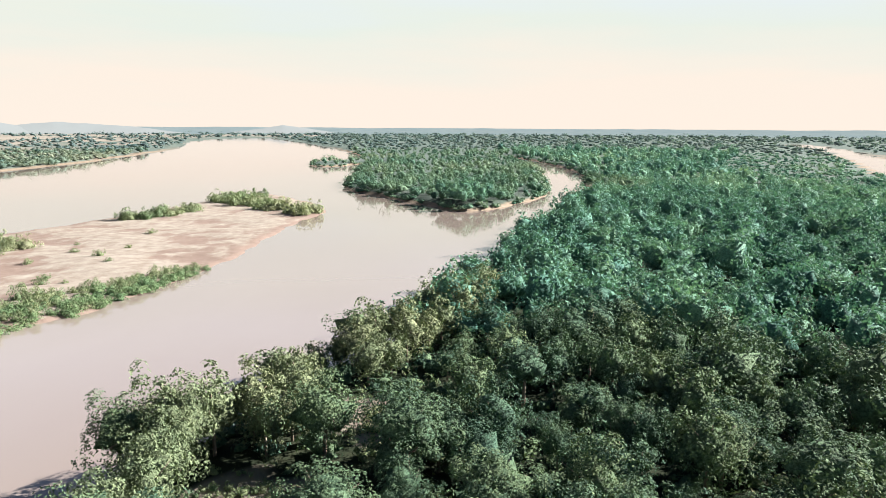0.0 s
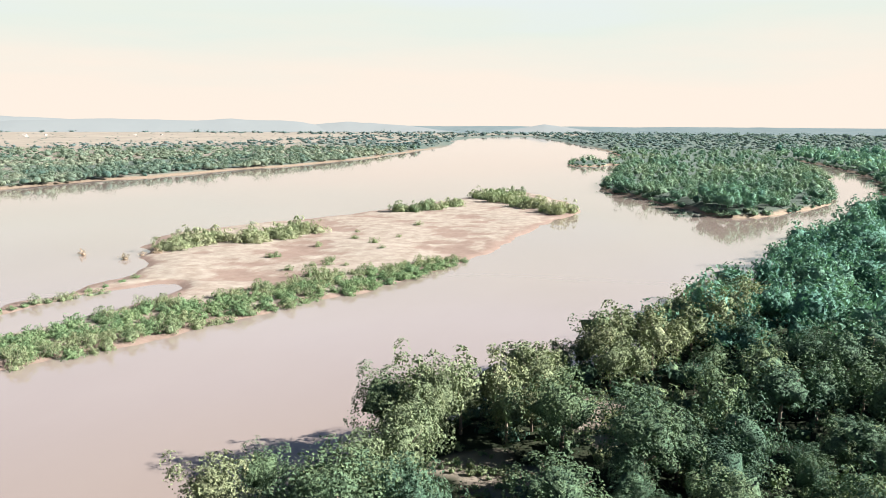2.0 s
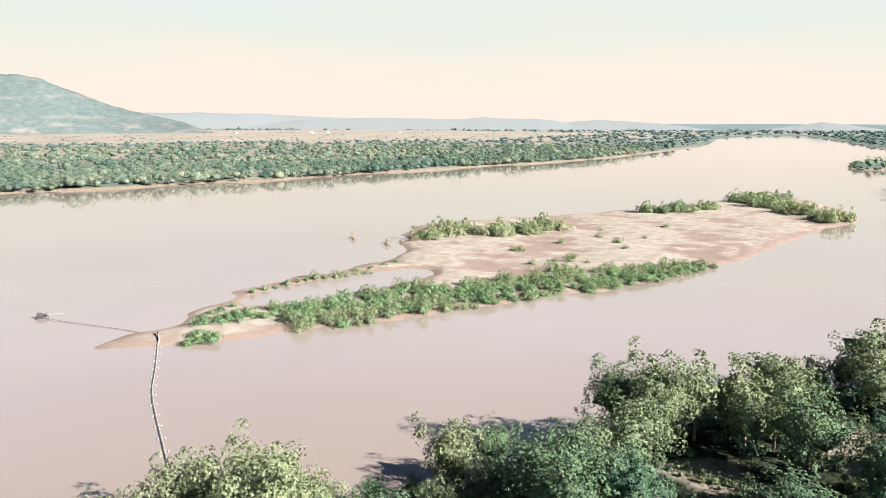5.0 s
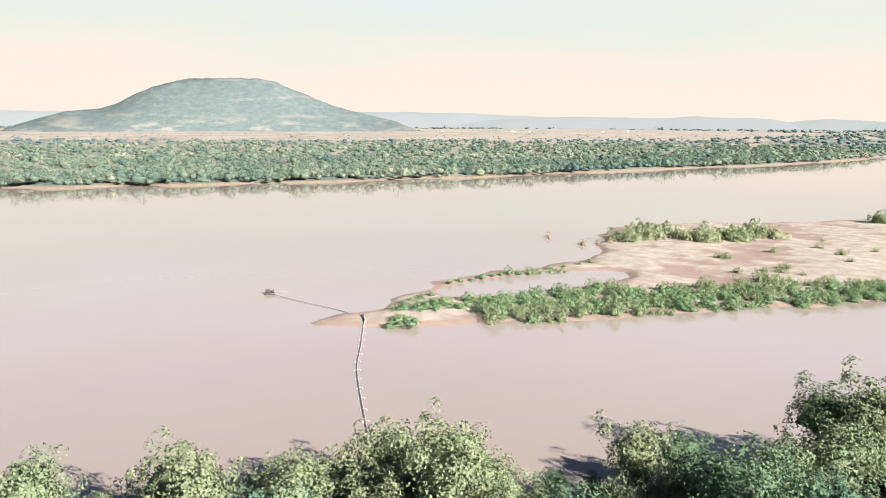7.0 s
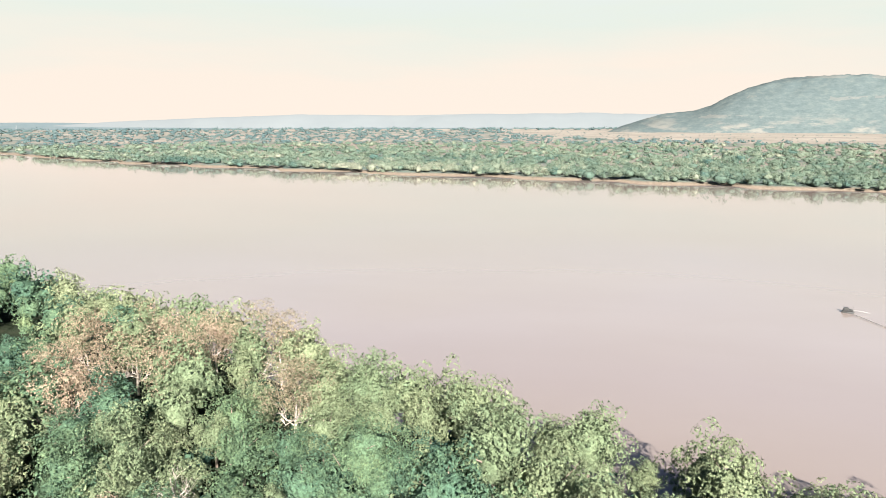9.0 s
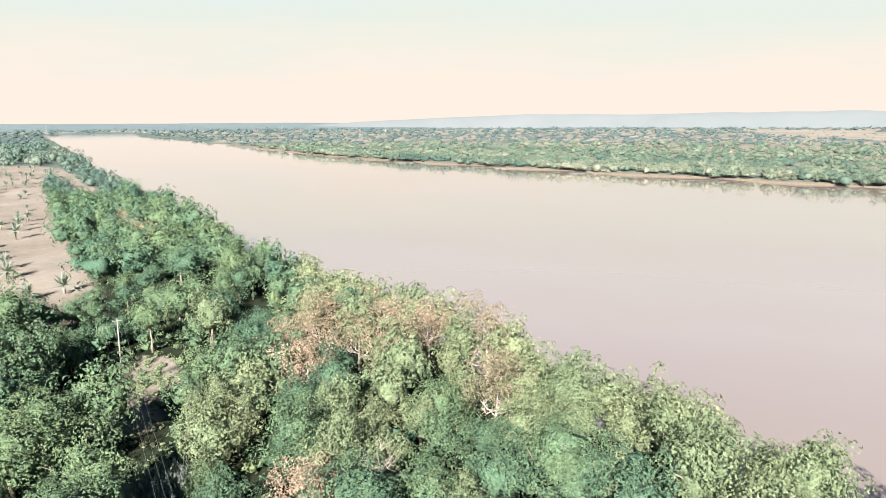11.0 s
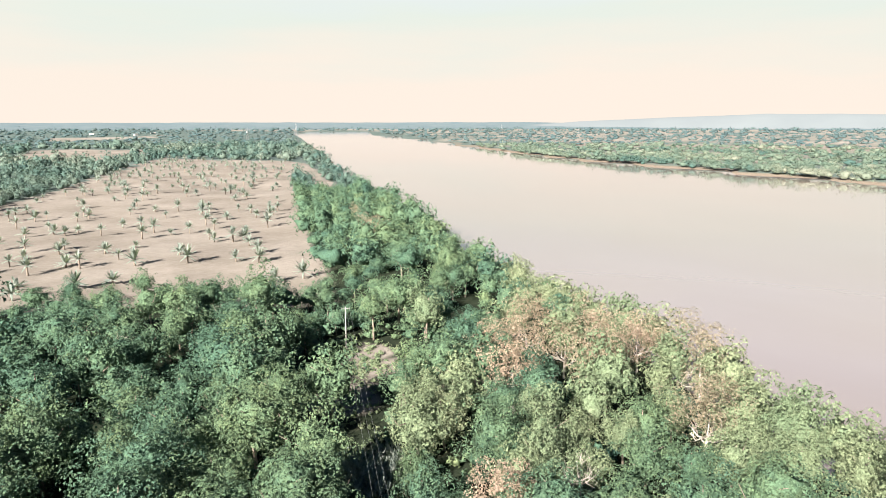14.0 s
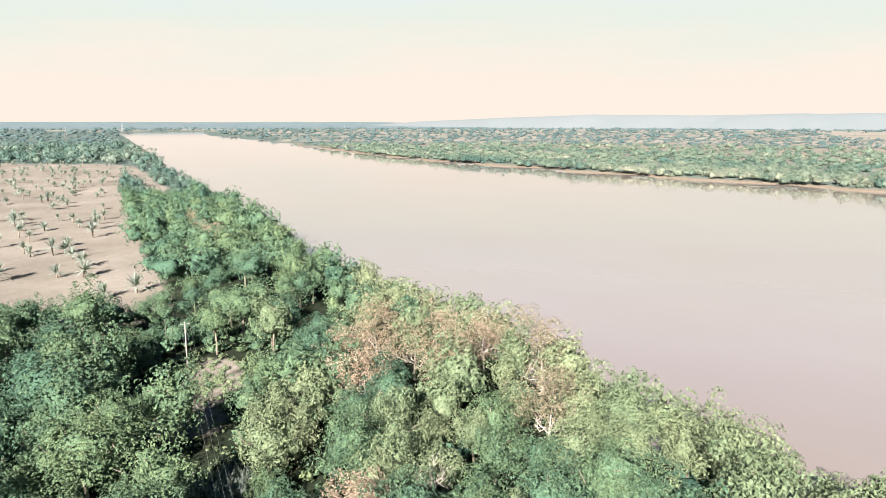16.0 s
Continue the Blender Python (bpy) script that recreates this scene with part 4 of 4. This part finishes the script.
def set_out(kinds, spots, rng, group, lo, hi, height):
    fresh = list(kinds)
    for x, y in spots:
        s = rng.uniform(lo, hi)
        m = pose(x, y, height(x, y) - 0.05, 0, 0, rng.uniform(0, 360)) @ Matrix.Diagonal((s, s, s * rng.uniform(0.8, 1.25), 1))
        ob = fresh.pop() if fresh else copy_thing(kinds[rng.integers(len(kinds))], m)
        ob.matrix_basis = m
        tagged(ob, group=group)


shrub_kinds = [shrub_kind(400 + k, "shrub", 2.5, 2.0 + 0.3 * k, 15, 560, 0.2, BUSH_LEAF, "willowy pale green shrub growing on the sandbar") for k in range(4)]
green_kinds = [shrub_kind(410 + k, "low_shrub", 2.4, 1.4 + 0.25 * k, 18, 620, 0.19, BUSH_GREEN, "low dense green shrub at the sandbar's edge") for k in range(3)]
BELT = [(-112, 91), (-108, 102), (-104, 115), (-97, 129), (-90, 144), (-83.5, 162), (-74, 178), (-67.5, 197), (-60.5, 225), (-66, 226), (-76, 213), (-84, 196), (-94, 181), (-101, 187),
        (-103, 172), (-109, 157), (-113, 146), (-122, 140), (-124, 129), (-127, 115), (-131, 102), (-134.5, 92), (-134.5, 80), (-131, 80), (-130, 91), (-123, 95)]
spots = rng.uniform([-136, 78], [-58, 228], (2600, 2))
spots = spots[inside(BELT, spots) & (away(BAR_LINE, spots) > 0.8)]
belt = []
for q in spots:
    if all((q[0] - k[0]) ** 2 + (q[1] - k[1]) ** 2 > 4.4 for k in belt) and len(belt) < 290:
        belt.append(q)
belt = np.array(belt)
tall_ = rng.uniform(0, 1, len(belt)) < 0.42 + 0.3 * np.sign(waves(belt[:, 0], belt[:, 1], 19, (26, 0.5)))
set_out(green_kinds, np.concatenate([belt[~tall_], [(-125.5, 72), (-124.5, 74), (-123, 76.5), (-127, 75), (-126, 77.5)]]), rng, "low shrubs along the sandbar", 0.7, 1.15, bar_z)
spit = [(-151, 108), (-151.5, 112), (-151.5, 116), (-151.8, 120), (-151.5, 124), (-151.2, 127), (-149.5, 146), (-148.5, 151), (-148, 157), (-148.6, 163), (-140, 85), (-140.5, 88), (-141, 91), (-141.5, 95)]
set_out(green_kinds, spit, rng, "low shrubs along the sandbar", 0.42, 0.65, bar_z)
set_out(shrub_kinds, np.concatenate([belt[tall_], [(-151, 130), (-150, 133), (-148.5, 136), (-148.5, 138.5), (-146.5, 143), (-145.5, 146)]]), rng, "shrubs along the sandbar", 0.6, 1.0, bar_z)
far_strip = [((-172, 212), 12, 4.5), ((-166, 224), 14, 4.5), ((-154, 232), 12, 4.5), ((-149, 244), 12, 4.5), ((-145, 258), 8, 3.5), ((-132, 341), 6, 3.5), ((-122, 358), 7, 4.0), ((-116, 374), 5, 4.0),
             ((-106, 425), 12, 6.5), ((-88, 408), 14, 6.5), ((-72, 386), 14, 6.0), ((-56, 366), 12, 5.0), ((-100, 450), 8, 6.0)]
spots = np.concatenate([rng.normal(size=(round(n * 1.6), 2)) * w * 0.8 + c for c, n, w in far_strip])
spots = spots[away(BAR_LINE, spots) > 1.0]
THICK = crown_set(440, 8, 2.5, 2.3, 14, 420, 0.22, 2.3, -0.02, lump=(0.2, 0.36), solid=0.75, upright=0.7, detail=1)
wood_stuff("sandbar_thicket", spots, THICK, BUSH_LEAF, "pale green willow thicket on the far end of the sandbar", rng, lambda d: 1.6 + 0 * d, height=bar_z)
single = [(-125, 267), (-128, 204), (-124, 231), (-103, 260), (-108, 296), (-106, 242), (-104, 199), (-98, 200), (-108, 196), (-112, 188), (-106, 206), (-127, 206), (-118, 250), (-99, 232)]
lone = [copy_thing(shrub_kinds[k % 4], Matrix()) for k in range(2)]
set_out(lone, single, rng, "shrubs along the sandbar", 0.45, 0.9, bar_z)
bare_kinds = [shrub_kind(430, "dry_bush", 1.6, 1.4, 10, 160, 0.18, RUSSET_LEAF, "dry pale bush half drowned beside the sandbar")]
set_out(bare_kinds, [(-174, 195), (-175, 188), (-170, 199), (-194, 189)], rng, "dry bushes in the shallows", 0.9, 1.5, lambda x, y: 0.0)

# ---- palm field ----


def palm_kind(seed, height, fronds, reach, split=False):
    r = np.random.default_rng(seed)
    root = tagged(new("palm_tree"), "short grey-green palm standing on dry grass", "palm")
    part("trunk", tri_mesh("trunk", *tube([[0, 0, -0.4], [0.05, 0.02, height * 0.5], [0.1, 0, height]], [0.26, 0.2, 0.22], 7), [BARK]), root)
    bits = []
    for k in range(fronds):
        g = 2 * math.pi * k / fronds * 2.4 + r.uniform(-0.2, 0.2)
        up = r.uniform(-0.25, 1.4)
        n = 6
        s = np.linspace(0, 1, n)
        out = reach * r.uniform(0.8, 1.1) * s * max(math.cos(up), 0.12)
        z = height + reach * (math.sin(up) * s - 0.16 * s * s)
        d, side = np.array([math.cos(g), math.sin(g), 0]), np.array([-math.sin(g), math.cos(g), 0])
        mid = d * out[:, None] + [0.1, 0, 0]
        mid[:, 2] = z
        w = reach * 0.085 * np.array([0.3, 0.9, 1.0, 0.8, 0.5, 0.05])
        left, right = (mid + side * sg * w[:, None] + [0, 0, 1] * (-0.45 * w[:, None]) for sg in (1, -1))
        vs, ts = np.concatenate([left, mid, right]), []
        for i in range(n - 1):
            for base in (0, n):
                ts += [[base + i, base + n + i, base + n + i + 1], [base + i, base + n + i + 1, base + i + 1]]
        bits.append((vs, np.array(ts)))
    if split:
        for v, t in bits:
            part("frond", tri_mesh("frond", v, t, [PALM_LEAF]), root)
    else:
        part("fronds", tri_mesh("fronds", *merge(*bits), [PALM_LEAF]), root)
    return root


palm_kinds = [palm_kind(500, 1.6, 30, 2.9), palm_kind(501, 2.1, 28, 2.7), palm_kind(502, 1.2, 30, 3.0), palm_kind(503, 2.6, 28, 2.6)]
palm_spots = [(-62, -200), (-49, -228), (-89, -212), (-60, -231), (-65, -253), (-88, -249), (-76, -244), (-101, -204), (-105, -197), (-95, -172),
              (-104, -302), (-110, -270), (-118, -271), (-129, -272), (-165, -305), (-124, -240), (-84, -348), (-104, -341), (-80, -296), (-78, -302),
              (-136, -345), (-144, -337), (-98, -268), (-85, -381), (-103, -170), (-86, -300)]
more = rng.uniform([-430, -840], [0, -190], (1500, 2))
more = more[(away(FIELD, more) > 6)]
keep = []
for q in more:
    if min(np.hypot(q[0] - k[0], q[1] - k[1]) for k in palm_spots + keep) > (8 if rng.uniform() < 0.65 else 3.5) and len(keep) < 262:
        keep.append(tuple(q))
near_palms = [palm_kind(510, 1.6, 30, 2.9, True), palm_kind(511, 2.2, 28, 2.7, True), palm_kind(512, 1.3, 30, 3.0, True)]
set_out(near_palms, palm_spots, rng, "palms in the dry field", 0.9, 1.4, ground_z)
set_out(palm_kinds, keep, rng, "palms in the dry field", 0.8, 1.45, ground_z)

# ---- floating pipeline and pump raft ----
pipe_way = smooth_line([(-66, 33.8), (-81, 41), (-97, 48.5), (-107, 53.5), (-116, 59.5), (-129, 67.5)], 2)
pipeline = tagged(new("floating_pipeline"), "grey pipe carried on pairs of pale floats across the water", "pipeline")
v, t = tube(np.column_stack([pipe_way, np.full(len(pipe_way), 0.16)]), [0.07] * len(pipe_way), 8)
part("pipe", tri_mesh("pipe", v, t, [PIPE], smooth=True), pipeline)


def float_mesh():
    bm = bmesh.new()
    bmesh.ops.create_cone(bm, cap_ends=True, segments=10, radius1=0.1, radius2=0.1, depth=0.34, matrix=Matrix.Rotation(radians(90), 4, "Y"))
    bmesh.ops.bevel(bm, geom=[e for e in bm.edges if len(e.link_faces) == 2 and e.calc_face_angle() > 1.0], offset=0.03, segments=1, affect="EDGES")
    me = bpy.data.meshes.new("float")
    bm.to_mesh(me)
    bm.free()
    me.materials.append(FLOAT)
    return me


float_data = float_mesh()
arm_data = tri_mesh("arm", *tube([[0, -0.5, 0], [0, 0.5, 0]], [0.03, 0.03], 4), [PIPE])


for (x, y), g in along(pipe_way, 4.6, 2.0):
    arm = part("arm", arm_data, pipeline)
    arm.matrix_basis = pose(x, y, 0.2, 0, 0, g)
    for side in (-1, 1):
        fl = part("float", float_data, pipeline, "pale plastic float")
        q = pose(x, y, 0.16, 0, 0, g) @ Vector((rng.uniform(-0.1, 0.1), side * 0.5, 0))
        fl.matrix_basis = pose(q.x, q.y, 0.07, 0, 0, g + rng.uniform(-12, 12))

raft_way = smooth_line([(-135, 71), (-145, 69.5), (-158, 65), (-168, 62.3)], 2)
hose = tagged(new("raft_hose"), "thin dark hose with small floats running to the pump raft", "hose")
hz_ = np.interp(np.linspace(0, 1, len(raft_way)), [0, 0.2, 1], [1.0, 0.12, 0.25])
part("pipe", tri_mesh("pipe", *tube(np.column_stack([raft_way, hz_]), [0.08] * len(raft_way), 7), [PIPE], smooth=True), hose)
for (x, y), g in along(raft_way, 4.0, 8.0):
    fl = part("float", float_data, hose, "pale plastic float")
    fl.matrix_basis = pose(x, y, 0.06, 0, 0, g + 90)
land_way = np.array([(-129, 67.5), (-131, 69), (-133, 70), (-135, 71)], float)
shore_pipe = tagged(new("shore_pipe"), "dark pipe lying across the sandbar tip", "pipeline")
part("pipe", tri_mesh("pipe", *tube(np.column_stack([land_way, [0.16, bar_z(-131, 69) + 0.2, bar_z(-133, 70) + 0.2, 1.0]]), [0.17] * 4, 8), [PIPE]), shore_pipe)


def box_bits(*boxes):
    """Bevelled boxes: centre and full size of each."""
    bm = bmesh.new()
    for c, size in boxes:
        bmesh.ops.create_cube(bm, size=1.0, matrix=Matrix.Translation(c) @ Matrix.Diagonal((*size, 1)))
    bmesh.ops.bevel(bm, geom=bm.edges[:], offset=0.03, segments=1, affect="EDGES")
    return bm


def bm_part(name, bm, mat, parent, label=""):
    me = bpy.data.meshes.new(name)
    bm.to_mesh(me)
    bm.free()
    me.materials.append(mat)
    return part(name, me, parent, label)


raft = tagged(new("pump_raft"), "small pontoon raft with a dark pump engine and a pale boom", "raft")
for side in (-1, 1):
    v, t = tube([[-1.9, side * 0.85, 0.18], [-1.5, side * 0.85, 0.2], [1.5, side * 0.85, 0.2], [1.9, side * 0.85, 0.18]], [0.2, 0.36, 0.36, 0.2], 10)
    part("pontoon", tri_mesh("pontoon", v, t, [STEEL], smooth=True), raft)
bm_part("deck", box_bits(((0, 0, 0.62), (3.2, 2.3, 0.1))), STEEL, raft)
bm_part("engine", box_bits(((-0.5, 0, 1.15), (1.5, 0.9, 0.95)), ((-0.5, 0, 1.7), (0.9, 0.6, 0.3))), STEEL, raft, "dark engine block")
bm_part("pump", box_bits(((0.7, 0.1, 1.0), (0.7, 0.7, 0.65)), ((1.15, 0.1, 0.9), (0.4, 0.35, 0.35))), STEEL, raft)
for cx, cy in ((-1.4, -1.0), (-1.4, 1.0), (1.4, -1.0), (1.4, 1.0)):
    part("post", tri_mesh("post", *tube([[cx, cy, 0.6], [cx, cy, 2.1]], [0.05, 0.05], 6), [STEEL]), raft)
part("boom", tri_mesh("boom", *tube([[1.2, 0.1, 0.95], [3.4, 0.4, 0.9], [6.2, 0.7, 0.55]], [0.06, 0.05, 0.04], 6), [FLOAT]), raft, "pale boom")
raft.matrix_basis = pose(-170, 62.0, 0, 0, 0, 65) @ Matrix.Scale(0.72, 4)

# ---- power line ----
line_dir = math.degrees(math.atan2(58, 40))


def power_pole(x, y):
    z = ground_z(x, y)
    root = tagged(new("power_pole"), "slim concrete power pole with a crossarm above the trees", "power pole", "power poles")
    part("pole", tri_mesh("pole", *tube([[0, 0, -1], [0, 0, 5], [0, 0, 8.6]], [0.17, 0.13, 0.09], 8), [CONCRETE]), root)
    bm_part("crossarm", box_bits(((0, 0, 8.2), (0.09, 1.7, 0.1))), CONCRETE, root)
    for off in (-0.75, 0.05, 0.75):
        part("insulator", tri_mesh("insulator", *tube([[0, off, 8.26], [0, off, 8.34], [0, off, 8.5]], [0.04, 0.07, 0.05], 6), [STEEL]), root)
    root.matrix_basis = pose(x, y, z, 0, 0, line_dir)
    return root


ends = [power_pole(-72, -110), power_pole(-10, -20)]
for off in (-0.75, 0.05, 0.75):
    p0, p1 = (o.matrix_basis @ Vector((0, off, 8.5)) for o in ends)
    pts = [p0.lerp(p1, k / 12) - Vector((0, 0, 1.6 * 4 * (k / 12) * (1 - k / 12))) for k in range(13)]
    wire = new("power_wire", tri_mesh("power_wire", *tube([q[:] for q in pts], [0.011] * 13, 4), [WIRE]))
    tagged(wire, "thin power wire hanging between two poles", "wire", "power wires")

# ---- far landmarks ----


def pylon(x, y, tall):
    root = tagged(new("lattice_pylon"), "grey lattice pylon far off over the trees", "pylon", "far pylons")
    z = ground_z(x, y)
    w = tall * 0.09
    for sx in (-1, 1):
        for sy in (-1, 1):
            part("leg", tri_mesh("leg", *tube([[sx * w, sy * w, 0], [sx * 0.4, sy * 0.4, tall]], [0.2, 0.14], 4), [WIRE]), root)
    braces = []
    for k in range(6):
        f0, f1 = k / 6, (k + 1) / 6
        w0, w1 = w + (0.4 - w) * f0, w + (0.4 - w) * f1
        for sg in (-1, 1):
            braces.append(tube([[-w0 * sg, -w0, tall * f0], [w1 * sg, -w1, tall * f1]], [0.09, 0.09], 3))
            braces.append(tube([[-w0, -w0 * sg, tall * f0], [-w1, w1 * sg, tall * f1]], [0.09, 0.09], 3))
    part("brace", tri_mesh("brace", *merge(*braces), [WIRE]), root)
    for f in (0.78, 0.9):
        part("crossarm", tri_mesh("crossarm", *tube([[-tall * 0.16, 0, tall * f], [tall * 0.16, 0, tall * f]], [0.17, 0.17], 4), [WIRE]), root)
    root.matrix_basis = pose(x, y, z, 0, 0, 35)


for x, y, h in ((-1290, -1960, 42), (-865, -1524, 30), (-1640, -1390, 34), (-1454, -990, 26), (-1650, -1040, 28)):
    pylon(x, y, h)


def farm_building(x, y, long, deep, high, turn):
    root = tagged(new("farm_building"), "low white-walled building with a tiled roof far off", "building", "far buildings")
    bm_part("wall", box_bits(((0, 0, high / 2), (long, deep, high))), PLASTER, root)
    bm = bmesh.new()
    a0, b0, c0 = long / 2 + 0.6, deep / 2 + 0.6, high + 0.02
    vs = [bm.verts.new(q) for q in ((-a0, -b0, c0), (a0, -b0, c0), (a0, b0, c0), (-a0, b0, c0), (-a0, 0, c0 + deep * 0.25), (a0, 0, c0 + deep * 0.25))]
    for f in ((0, 1, 5, 4), (2, 3, 4, 5), (0, 4, 3), (1, 2, 5), (3, 2, 1, 0)):
        bm.faces.new([vs[k] for k in f])
    bm_part("roof", bm, ROOF, root)
    for k in range(3):
        bm_part("window", box_bits(((long * (k - 1) * 0.3, -deep / 2 - 0.03, high * 0.55), (long * 0.12, 0.1, high * 0.35))), STEEL, root)
    root.matrix_basis = pose(x, y, ground_z(x, y), 0, 0, turn)


for x, y, l, d, h, g in ((-850, -2500, 15, 8, 4, -20), (-1080, -2560, 18, 8, 4, -25), (-915, -2300, 12, 7, 4, 10), (-1950, 1730, 9, 6, 4, 50), (-1985, 1760, 7, 5, 3.5, 20),
                         (-2250, 1620, 11, 6, 4, 60), (-2150, 1900, 12, 7, 4, 40), (-2120, 1960, 8, 6, 3.5, 70), (-1900, 2150, 9, 6, 4, 45), (-1850, 2230, 8, 5, 3.5, 15)):
    farm_building(x, y, l, d, h, g)
